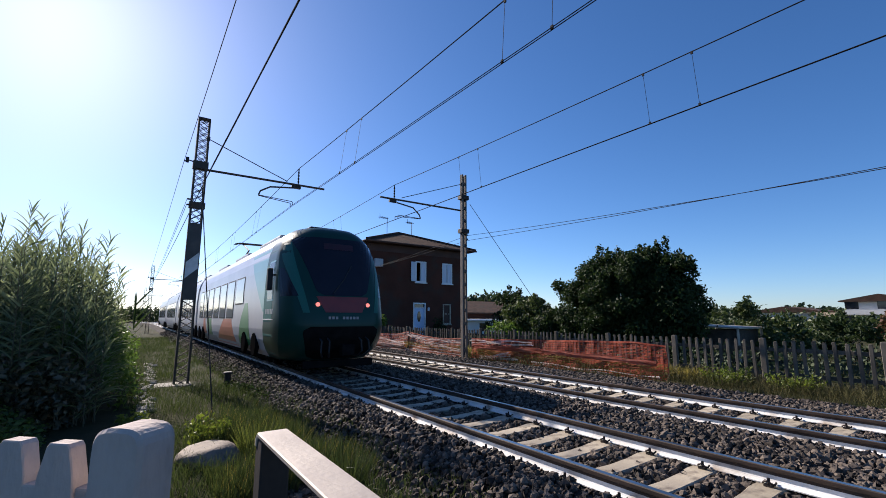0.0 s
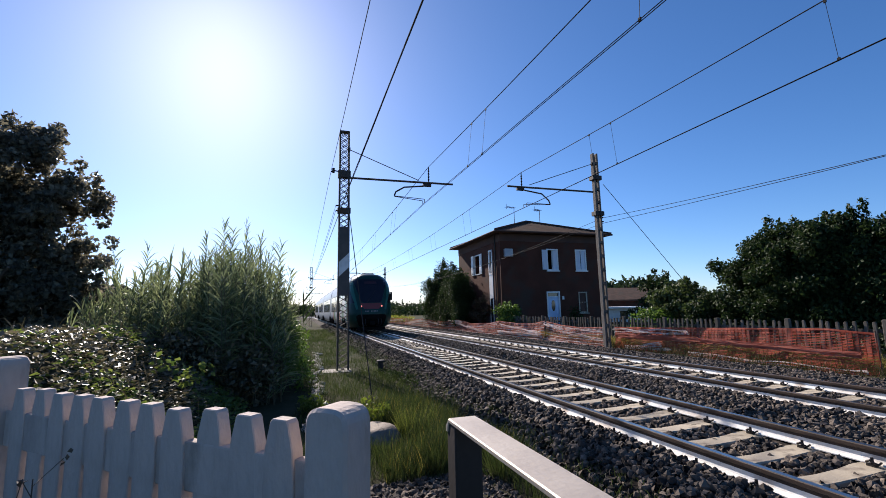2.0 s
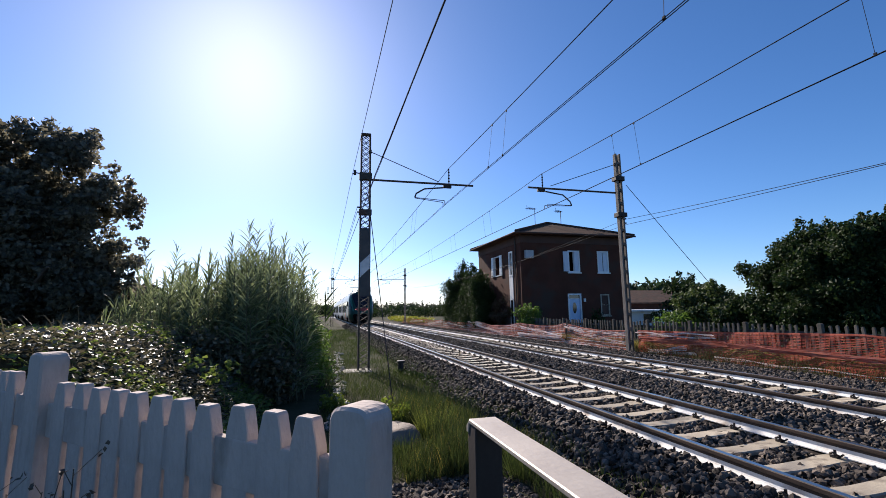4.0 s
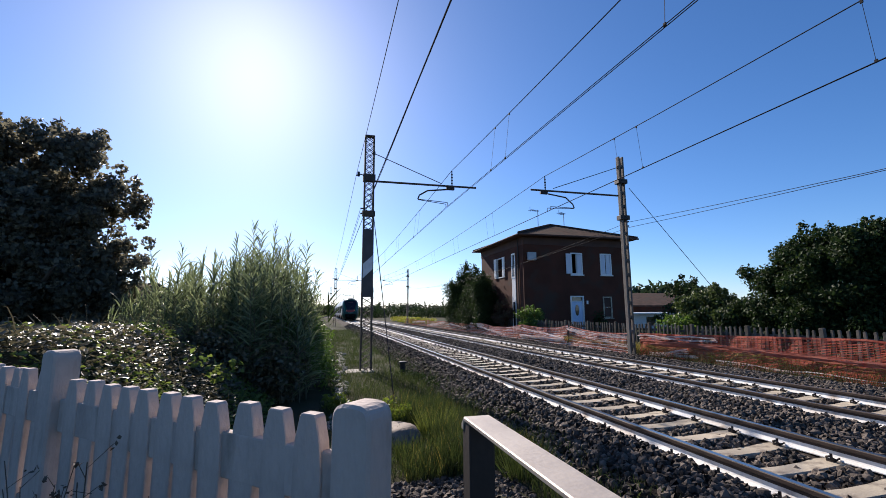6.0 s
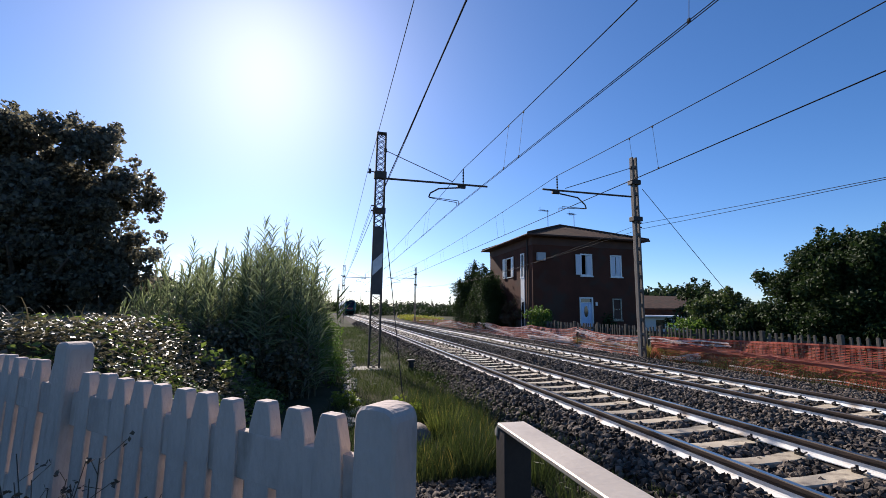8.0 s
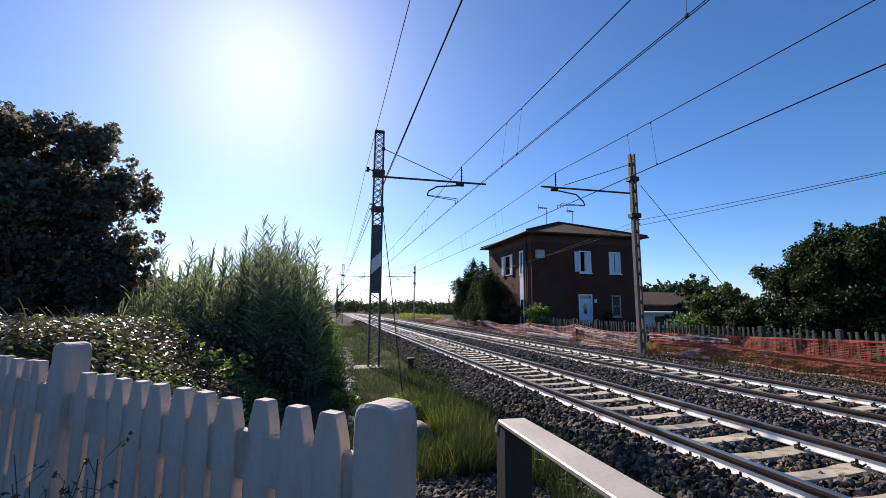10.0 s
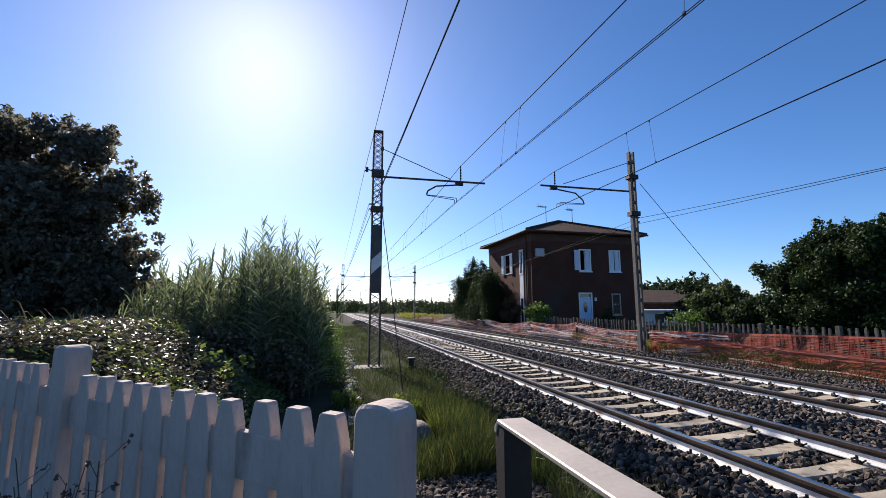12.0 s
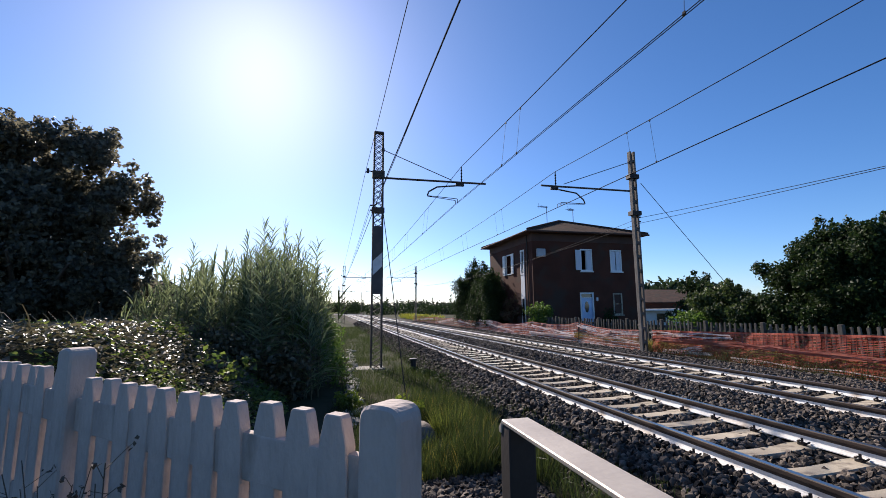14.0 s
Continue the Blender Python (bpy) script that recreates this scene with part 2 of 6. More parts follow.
def raw_mesh(name, verts, faces, material):
    """verts (n, 3) and faces (k, 3 or 4) arrays straight into a mesh."""
    me = bpy.data.meshes.new(name)
    me.from_pydata(np.asarray(verts, float).reshape(-1, 3).tolist(), [], np.asarray(faces).tolist())
    me.materials.append(material)
    return me


rng = np.random.default_rng(7)


def unit(n):
    v = rng.normal(size=(n, 3))
    return v / np.linalg.norm(v, axis=1, keepdims=True)


def leaf_mesh(name, centres, size, material, up=0.3, long=1.6, droop=0.0):
    """Small folded leaves, one per centre: four corners bent along the middle."""
    n = len(centres)
    s = size * rng.uniform(0.6, 1.35, (n, 1))
    nor = unit(n) + np.array([0, 0, up])
    nor /= np.linalg.norm(nor, axis=1, keepdims=True)
    d = unit(n) + np.array([0, 0, -droop])
    d -= nor * (d * nor).sum(1, keepdims=True)
    d /= np.linalg.norm(d, axis=1, keepdims=True) + 1e-9
    w = np.cross(nor, d)
    c = np.asarray(centres)
    v = np.stack([c - d * s * long / 2, c + w * s / 2 + nor * s * 0.15, c + d * s * long / 2, c - w * s / 2 + nor * s * 0.15], 1)
    i = np.arange(n)[:, None] * 4
    f = np.concatenate([i + [[0, 1, 2]], i + [[0, 2, 3]]])
    return raw_mesh(name, v, f, material)


def blobs(clumps, per, shell=0.45):
    """Leaf centres spread through the outer part of ellipsoid clumps (x, y, z, rx, ry, rz)."""
    out = []
    for x, y, z, rx, ry, rz in clumps:
        k = int(per * (rx * ry * rz) ** (2 / 3))
        r = rng.uniform(shell ** 3, 1, (k, 1)) ** (1 / 3) * rng.normal(1, 0.16, (k, 1))
        out.append(unit(k) * r * [rx, ry, rz] + [x, y, z])
    return np.concatenate(out)


def crown_clumps(cx, cy, cz, rx, ry, rz, n, size):
    """Uneven clumps over and inside an ellipsoid."""
    u = unit(n)
    u[:, 2] = np.where(u[:, 2] < -0.55, -u[:, 2], u[:, 2])
    r = rng.uniform(0.55, 0.98, (n, 1)) ** 0.8
    p = u * r * [rx, ry, rz] + [cx, cy, cz]
    s = size * rng.uniform(0.6, 1.3, n)
    return [(*q, a, a, a * 0.8) for q, a in zip(p, s)]


def limbs(bm, base, top, r, spread, n):
    base, top = Vector(base), Vector(top)
    fork = base.lerp(top, 0.35)
    tube(bm, [base, base.lerp(fork, 0.5) + Vector((0.05, 0.03, 0)), fork], r, 8, r * 0.7)
    for k in range(n):
        a = 2 * math.pi * k / n + random.random()
        e = top + Vector((math.cos(a) * spread, math.sin(a) * spread, random.uniform(-0.5, 0.2) * spread))
        tube(bm, [fork, fork.lerp(e, 0.5) + Vector((0, 0, 0.1 * spread)), e], r * 0.55, 6, r * 0.12)


# ---- ground ----
def ground_z(x, y):
    left, right = -0.46, -0.24
    k = min(max((x - 2.0) / 4.0, 0), 1)
    z = left + (right - left) * k
    if x < -3.2:
        z += 0.12 * min(1, (-3.2 - x) / 2)
    d = math.hypot(x, y)
    if d < 60:
        z += 0.04 * noise.noise(Vector((x * 0.9, y * 0.9, 0))) * (1 if x < -1.2 or x > 6.3 else 0)
    return z


def build_ground():
    def axis(a, b, step):
        v = list(np.arange(a, b, step))
        far, g = b, step
        while far < 3000:
            v.append(far)
            g *= 1.35
            far += g
        far, g = a - step, step
        while far > -3000:
            v.insert(0, far)
            g *= 1.35
            far -= g
        return v
    xs, ys = axis(-9, 12, 0.35), axis(-5, 34, 0.45)
    verts = [(x, y, ground_z(x, y)) for y in ys for x in xs]
    n = len(xs)
    faces = [(j * n + i, j * n + i + 1, (j + 1) * n + i + 1, (j + 1) * n + i) for j in range(len(ys) - 1) for i in range(n - 1)]
    ob = new("ground", raw_mesh("ground", verts, faces, SOIL))
    tagged(ob, "dry grassy earth on both sides of the railway", "ground", kind="structure")


build_ground()
R1, GAUGE, TRACK2 = 0.0, 1.505, 3.555
Y_NEAR, Y_FAR = -14.0, 178.0


def bend(y):
    """The line swings to the left far away."""
    return -max(0.0, y - 118.0) ** 2 / 800.0


def build_ballast():
    prof = [(-1.55, -0.60), (-1.2, -0.44), (-0.66, -0.20), (-0.45, -0.155), (-0.12, -0.16), (0.12, -0.20), (0.75, -0.225), (1.39, -0.20), (1.62, -0.16), (2.0, -0.145), (2.55, -0.13), (3.1, -0.145),
            (3.43, -0.16), (3.68, -0.20), (4.3, -0.225), (4.94, -0.20), (5.18, -0.16), (5.6, -0.155), (6.1, -0.17), (6.9, -0.21), (7.6, -0.23), (8.0, -0.3)]
    xs = [a + (b - a) * k / 6 for (a, _), (b, _) in zip(prof, prof[1:]) for k in range(6)] + [prof[-1][0]]
    ys = list(np.arange(Y_NEAR, 30, 0.12)) + list(np.arange(30, Y_FAR, 2.0))
    px, pz = zip(*prof)
    verts = []
    for y in ys:
        for x in xs:
            z = float(np.interp(x, px, pz)) + 0.03 * noise.noise(Vector((x * 6, y * 6, 0.5)))
            verts.append((x + bend(y), y, z))
    n = len(xs)
    faces = [(j * n + i, j * n + i + 1, (j + 1) * n + i + 1, (j + 1) * n + i) for j in range(len(ys) - 1) for i in range(n - 1)]
    bed = tagged(new("ballast", raw_mesh("ballast", verts, faces, BALLAST)), "bed of dark grey crushed stone under two tracks", "ballast", kind="structure")
    # loose stones over the bed
    sets = ((42000, -2.5, 9.0, 0.03, 0.056), (26000, 9.0, 24.0, 0.032, 0.056), (12000, 24.0, 60.0, 0.045, 0.07), (16000, -14.0, -2.5, 0.04, 0.06))
    X, Y, Z, S = [], [], [], []
    for n, y0, y1, s0, s1 in sets:
        x = rng.uniform(-1.3, 7.5, n)
        y = y0 + (y1 - y0) * rng.uniform(0, 1, n) ** 1.15
        keep = np.ones(n, bool)
        for c in (0.0, GAUGE, TRACK2, TRACK2 + GAUGE):
            keep &= np.abs(x - c) > 0.10
        on_sleeper = (np.mod(y + 0.02 - np.where(x > 2.5, 0.25, 0.0), 0.6) < 0.30) & (((x > 0.0) & (x < 1.5)) | ((x > 3.55) & (x < 5.06)))
        keep &= ~on_sleeper | (rng.uniform(0, 1, n) < 0.015)
        x, y = x[keep], y[keep]
        X.append(x), Y.append(y), S.append(rng.uniform(s0, s1, len(x)))
        Z.append(np.interp(x, px, pz) + rng.uniform(-0.012, 0.03, len(x)))
    ob = new("ballast_stones", stones_mesh("ballast_stones", *(np.concatenate(q) for q in (X, Y, Z, S)), STONE))
    tagged(ob, "loose angular grey ballast stones between the sleepers", "gravel", kind="stuff")
    n = 2600
    x, y = rng.uniform(-3.7, -1.7, n), 0.6 + 2.2 * rng.uniform(0, 1, n) ** 0.7
    ob = new("gravel_patch", stones_mesh("gravel_patch", x, y, np.full(n, -0.46), rng.uniform(0.015, 0.05, n), STONE))
    tagged(ob, "patch of loose gravel at the end of the verge", "gravel", kind="stuff")


def stones_mesh(name, x, y, z, s, material):
    """Angular stones of radius s at the given places, each squashed and turned its own way."""
    ico = [(0, 0, 1), (0.89, 0, 0.45), (0.28, 0.85, 0.45), (-0.72, 0.53, 0.45), (-0.72, -0.53, 0.45), (0.28, -0.85, 0.45),
           (0.72, 0.53, -0.45), (-0.28, 0.85, -0.45), (-0.89, 0, -0.45), (-0.28, -0.85, -0.45), (0.72, -0.53, -0.45), (0, 0, -1)]
    tri = [(0, 1, 2), (0, 2, 3), (0, 3, 4), (0, 4, 5), (0, 5, 1), (1, 6, 2), (2, 7, 3), (3, 8, 4), (4, 9, 5), (5, 10, 1),
           (2, 6, 7), (3, 7, 8), (4, 8, 9), (5, 9, 10), (1, 10, 6)]
    ico, tri, k = np.array(ico), np.array(tri), len(x)
    p = ico[None] * s[:, None, None] * rng.uniform(0.6, 1.25, (k, 1, 3)) * rng.uniform(0.75, 1.25, (k, 12, 1))
    a, b = rng.uniform(0, 6.28, (k, 1)), rng.uniform(0, 6.28, (k, 1))
    X, Y, Z = p[..., 0] * np.cos(a) - p[..., 1] * np.sin(a), p[..., 0] * np.sin(a) + p[..., 1] * np.cos(a), p[..., 2]
    Y, Z = Y * np.cos(b) - Z * np.sin(b), Y * np.sin(b) + Z * np.cos(b)
    V = np.stack([X + x[:, None], Y + y[:, None], Z + z[:, None]], -1).reshape(-1, 3)
    return raw_mesh(name, V, (np.arange(k)[:, None, None] * 12 + tri[None]).reshape(-1, 3), material)


build_ballast()


# ---- tracks ----
def rail_profile():
    half = [(0.070, -0.160), (0.070, -0.150), (0.022, -0.132), (0.009, -0.115), (0.009, -0.080), (0.009, -0.052), (0.035, -0.036), (0.036, -0.008), (0.028, 0.0)]
    return half + [(-x, z) for x, z in half[::-1]]


def rail_mesh():
    bm = bmesh.new()
    prof = rail_profile()
    ys = [Y_NEAR, 118] + list(np.arange(124, Y_FAR, 6))
    rows = [[bm.verts.new((x + bend(y), y, z)) for x, z in prof] for y in ys]
    k = len(prof)
    for a, b in zip(rows, rows[1:]):
        for i in range(k):
            f = bm.faces.new((a[i], a[(i + 1) % k], b[(i + 1) % k], b[i]))
            zs = [prof[i][1], prof[(i + 1) % k][1]]
            # the upper web takes the dark head colour for the shade below the head
            f.material_index = 2 if min(zs) > -0.002 else (1 if min(zs) > -0.085 else 0)
    bm.faces.new(rows[0][::-1])
    bm.faces.new(rows[-1])
    return mesh_of("rail", bm, [RAIL_PAINT, RAIL_STEEL_SHADE, RAIL_TOP])


def sleeper_mesh():
    """A concrete beam, broad under the rails and waisted and lower in the middle; its near edge at y 0."""
    bm = bmesh.new()
    xs = [(-0.42, 0.0, -0.20), (-0.36, 0.0, -0.165), (0.22, 0.0, -0.162), (0.42, 0.012, -0.178), (0.75, 0.018, -0.185),
          (1.08, 0.012, -0.178), (1.29, 0.0, -0.162), (1.87, 0.0, -0.165), (1.93, 0.0, -0.20)]
    rows = []
    for x, ins, top in xs:
        rows.append([bm.verts.new(p) for p in ((x, ins - 0.02, -0.34), (x, ins, top - 0.012), (x, ins + 0.014, top),
                                               (x, 0.246 - ins, top), (x, 0.26 - ins, top - 0.012), (x, 0.28 - ins, -0.34))])
    for a, b in zip(rows, rows[1:]):
        for i in range(5):
            bm.faces.new((a[i], a[i + 1], b[i + 1], b[i]))
    bm.faces.new(rows[0])
    bm.faces.new(rows[-1][::-1])
    return mesh_of("sleeper", bm, CONCRETE)


def clip_mesh():
    """A looped spring clip with its bolt, beside the foot of a rail."""
    bm = bmesh.new()
    tube(bm, [(-0.035, -0.045, -0.128), (0.02, -0.05, -0.138), (0.05, -0.03, -0.12), (0.055, 0.0, -0.105), (0.05, 0.03, -0.12), (0.02, 0.05, -0.138), (-0.035, 0.045, -0.128)], 0.0095, 5)
    tube(bm, [(0.018, 0, -0.165), (0.018, 0, -0.085)], 0.014, 6)
    box(bm, -0.005, 0.05, -0.035, 0.035, -0.165, -0.14)
    return mesh_of("rail_clip", bm, IRON)


RAIL, SLEEPER, CLIP = rail_mesh(), sleeper_mesh(), clip_mesh()


def build_track(x0, phase, name, label):
    tr = thing(name, label, "railway track", kind="structure")
    tr.location = (x0, 0, 0)
    for x in (0.0, GAUGE):
        ob = part("rail", RAIL, None, tr, "steel rail with white-painted web and foot")
        ob.location = (x, 0, 0)
    k = -22
    while k * 0.6 < 150:
        y = k * 0.6 + phase
        s = part("sleeper", SLEEPER, None, tr)
        s.location, s.rotation_euler = (bend(y), y, random.uniform(-0.004, 0.004)), (0, 0, random.gauss(0, 0.006))
        if -3 < y < 19:
            for x, side in ((0.088, 0), (-0.088, 1), (GAUGE + 0.088, 0), (GAUGE - 0.088, 1)):
                c = part("rail_clip", CLIP, None, s)
                c.location, c.rotation_euler = (x, 0.13, 0), (0, 0, math.pi * side)
        k += 1
    return tr


build_track(0.0, 0.0, "railway_track", "straight railway track on concrete sleepers with white-sided rails")
build_track(TRACK2, 0.25, "railway_track", "second parallel railway track on concrete sleepers with white-sided rails")


# ---- masts and overhead line ----
def lattice_mast(height, w0, w1, name_label, plates=True):
    """Two channel legs with cross lacing; stands on z 0, faces along y."""
    m = thing("catenary_mast", name_label, "mast", "overhead line masts")
    def half(z):
        return (w0 + (w1 - w0) * z / height) / 2
    for sx in (-1, 1):
        bm = bmesh.new()
        for sy in (-1, 1):
            a, b = half(0), half(height)
            d = 0.07
            tube(bm, [(sx * a, sy * d, 0), (sx * b, sy * d, height)], 0.038, 4)
        n = 22
        for k in range(n):
            z0, z1 = height * k / n, height * (k + 1) / n
            tube(bm, [(sx * half(z0), -0.07, z0), (sx * half(z1), 0.07, z1)], 0.008, 4)
        part("leg", bm, MAST, m)
    n = 40
    for sy in (-1, 1):
        bm = bmesh.new()
        for k in range(n):
            z0, z1 = height * k / n, height * (k + 1) / n
            s = 1 if k % 2 else -1
            tube(bm, [(s * half(z0), sy * 0.075, z0), (-s * half(z1), sy * 0.075, z1)], 0.013, 4)
            tube(bm, [(-s * half(z0), sy * 0.078, z0), (s * half(z1), sy * 0.078, z1)], 0.013, 4)
        part("lacing", bm, MAST, m)
    for z, t in ((6.54, 0.12), (5.28, 0.09)):
        bm = bmesh.new()
        box(bm, -half(z) - 0.06, half(z) + 0.06, -0.10, 0.10, z - t, z + t)
        part("clamp_band", bm, MAST, m)
    bm = bmesh.new()
    box(bm, -half(height) - 0.02, half(height) + 0.02, -0.09, 0.09, height - 0.02, height + 0.03)
    part("cap", bm, MAST, m)
    return m


def slim_mast(height, label):
    """A slim grey mast of two slender posts tied by cross plates."""
    m = thing("catenary_mast", label, "mast", "overhead line masts")
    for sx in (-1, 1):
        bm = bmesh.new()
        box(bm, sx * 0.088 - 0.032, sx * 0.088 + 0.032, -0.09, 0.09, 0, height, 0.012)
        part("leg", bm, MAST_B, m)
    for k in range(14):
        z = 0.4 + k * (height - 0.8) / 13
        bm = bmesh.new()
        box(bm, -0.058, 0.058, -0.06, 0.06, z - 0.05, z + 0.05)
        part("tie_plate", bm, MAST_B, m)
    bm = bmesh.new()
    box(bm, -0.02, 0.02, -0.03, 0.03, 0.2, height - 0.1)
    part("inner_panel", bm, IRON, m)
    for z in (height - 1.05, height - 2.55):
        bm = bmesh.new()
        box(bm, -0.21, 0.21, -0.14, 0.14, z - 0.09, z + 0.09, 0.01)
        part("clamp_band", bm, IRON, m)
    return m


def cantilever(parent, root, tip, mess, cont, strut, strut_end, reg):
    """The arm over a track with its stay, the suspension insulator and the registration arm; all in the mast's space."""
    def p(v):
        return Vector((v[0], 0, v[1]))
    bm = bmesh.new()
    tube(bm, [p(root), p(tip)], 0.038, 8)
    part("arm", bm, MAST, parent)
    bm = bmesh.new()
    tube(bm, [p(strut), p(strut_end)], 0.014, 6)
    box(bm, strut[0] - 0.05, strut[0] + 0.05, -0.04, 0.04, strut[1] - 0.06, strut[1] + 0.06)
    part("stay", bm, MAST, parent)
    bm = bmesh.new()
    ax = mess[0]
    az = root[1] + (tip[1] - root[1]) * (ax - root[0]) / (tip[0] - root[0])
    tube(bm, [(ax, 0, az - 0.12), (ax, 0, mess[1])], 0.02, 6)
    n = 4
    for k in range(n):
        z = az + 0.1 + (mess[1] - az - 0.15) * k / n
        tube(bm, [(ax, 0, z), (ax, 0, z + 0.03)], 0.036, 8)
    box(bm, ax - 0.22, ax + 0.08, -0.05, 0.05, az - 0.14, az - 0.05)
    part("insulator", bm, IRON, parent)
    bm = bmesh.new()
    d = 1 if reg[0] > cont[0] else -1
    tube(bm, [(ax - 0.1 * d * -1, 0, az - 0.12), (reg[0] - 0.35 * d, 0, az - 0.22), (reg[0] - 0.05 * d, 0, reg[1] + 0.16), (reg[0], 0, reg[1] + 0.03), (reg[0] - 0.02 * d, 0, reg[1])], 0.028, 6)
    part("curved_bracket", bm, MAST, parent)
    for dy in (-0.12, 0.12):
        bm = bmesh.new()
        tube(bm, [(reg[0], dy * 0.3, reg[1]), (cont[0] + 0.02 * d, dy, cont[1] + 0.14), (cont[0], dy, cont[1] + 0.13), (cont[0], dy, cont[1])], 0.013, 5)
        part("registration_arm", bm, MAST, parent)


ZA, ZB = -0.5, -0.3
MAST_A, MAST_BX, MAST_Y, SPAN = -2.51, 7.67, 12.49, 48.0


def mast_a(label):
    m = lattice_mast(8.05, 0.34, 0.29, label)
    o = MAST_A
    cantilever(m, (-2.43 - o, 5.94 - ZA), (1.40 - o, 5.96 - ZA), (0.48 - o, 6.54 - ZA), (0.28 - o, 5.17 - ZA),
               (-2.36 - o, 6.95 - ZA), (0.11 - o, 6.02 - ZA), (-0.78 - o, 5.39 - ZA))
    bm = bmesh.new()
    tube(bm, [(-0.1, 0, 6.62), (-0.34, 0, 6.66), (-0.44, 0, 6.60)], 0.02, 6)
    tube(bm, [(-0.36, 0, 6.58), (-0.36, 0, 6.74)], 0.045, 8)
    part("wire_bracket", bm, IRON, m)
    for z in (5.45, 5.28):
        bm = bmesh.new()
        tube(bm, [(-0.12, 0, z), (-0.27, 0, z)], 0.025, 6)
        part("wire_bracket", bm, IRON, m)
    return m


def mast_b(label):
    m = slim_mast(8.0, label)
    o = MAST_BX
    cantilever(m, (7.50 - o, 6.06 - ZB), (3.62 - o, 6.05 - ZB), (4.235 - o, 6.63 - ZB), (4.35 - o, 5.26 - ZB),
               (7.56 - o, 7.26 - ZB), (4.575 - o, 6.16 - ZB), (5.45 - o, 5.42 - ZB))
    for z in (5.01, 4.83):
        bm = bmesh.new()
        tube(bm, [(0.1, 0, z - ZB), (0.24, 0, z - ZB)], 0.03, 6)
        part("wire_bracket", bm, IRON, m)
    return m


ma = mast_a("lattice steel catenary mast with black and white marker plate")
ma.matrix_world = pose(MAST_A, MAST_Y, ZA)
bm = bmesh.new()
box(bm, -0.165, 0.165, -0.105, -0.085, 1.93 - ZA, 4.22 - ZA)
plate = part("marker_plate", bm, mat("marker_black", (0.06, 0.055, 0.055), (0.09, 0.08, 0.075), scale=3, rough=0.7), ma, "tall dark warning plate")
bm = bmesh.new()
prism(bm, [(-0.16, 2.55 - ZA), (0.16, 2.86 - ZA), (0.16, 3.34 - ZA), (-0.16, 3.03 - ZA)], -0.112, -0.1055)
part("white_band", bm, mat("marker_white", (0.7, 0.7, 0.7), (0.5, 0.5, 0.5), scale=4, rough=0.7), ma, "slanting white band")
mb = mast_b("slim grey twin-post catenary mast beside the second track")
mb.matrix_world = pose(MAST_BX, MAST_Y, ZB)
for k in (1, 2, 3):
    y = MAST_Y + SPAN * k
    copy_a = copy_thing(ma, pose(MAST_A + bend(y), y, ZA))
    for ch in list(copy_a.children):
        if ch.name.startswith("marker"):
            for sub in ch.children:
                bpy.data.objects.remove(sub)
            bpy.data.objects.remove(ch)
        elif ch.name.startswith("white_band"):
            bpy.data.objects.remove(ch)
    copy_a["label"] = "distant grey lattice steel catenary mast beside the track"
    copy_thing(mb, pose(MAST_BX + bend(y), y, ZB))["label"] = "distant slim grey catenary mast beside the second track"

bm = bmesh.new()
box(bm, -3.15, -2.25, 12.05, 12.9, -0.7, -0.435, 0.02)
tagged(part("mast_footing", bm, mat("old_concrete", (0.15, 0.132, 0.11), (0.10, 0.088, 0.075), scale=2, dirt=((0.15, 0.14, 0.1), 2))), "flat concrete footing slab under the mast", "footing")


def wire(name, label, a, b, sag, r=0.008, group="overhead wires", n=24):
    bm = bmesh.new()
    a, b = Vector(a), Vector(b)
    tube(bm, [a.lerp(b, k / n) - Vector((0, 0, 4 * sag * (k / n) * (1 - k / n))) for k in range(n + 1)], r, 6)
    return tagged(part(name, bm, WIRE), label, "overhead wire", group)


def at_span(y, span0, a, b, sag):
    k = (y - span0) / SPAN
    return Vector(a).lerp(Vector(b), k) - Vector((0, 0, 4 * sag * k * (1 - k)))


for lane, xm, zm, xc, zc, far_x, sag_m in ((0, 0.48, 6.55, 0.28, 5.17, 0.80, 0.45), (1, 4.235, 6.63, 4.35, 5.26, 4.40, 0.49)):
    for k in (-1, 0, 1):
        y0, y1 = MAST_Y + SPAN * k, MAST_Y + SPAN * (k + 1)
        b0, b1 = bend(y0), bend(y1)
        ends = (far_x, xc) if k % 2 else (xc, far_x)
        A, B = (xm + b0, y0, zm), (xm + b1, y1, zm)
        C, D = (ends[0] + b0, y0, zc), (ends[1] + b1, y1, zc)
        mw = wire("messenger_wire", "dark messenger cable sagging between catenary masts", A, B, sag_m, 0.011)
        for off in ((-0.02, 0.02) if lane == 0 else (-0.012, 0.012)):
            wire("contact_wire", "dark contact wire running level over the rails", (C[0] + off, C[1], C[2]), (D[0] + off, D[1], D[2]), 0.0, 0.0075)
        for d in np.arange(4.25, SPAN - 3, 6.2):
            for e in (0.0, 0.95):
                y = y1 - d - e
                p, q = at_span(y, y0, A, B, sag_m), at_span(y, y0, C, D, 0)
                bm = bmesh.new()
                tube(bm, [p, q], 0.004, 4)
                box(bm, q.x - 0.012, q.x + 0.012, y - 0.02, y + 0.02, q.z - 0.01, q.z + 0.045)
                box(bm, p.x - 0.012, p.x + 0.012, y - 0.02, y + 0.02, p.z - 0.045, p.z + 0.01)
                part("dropper", bm, WIRE, mw)
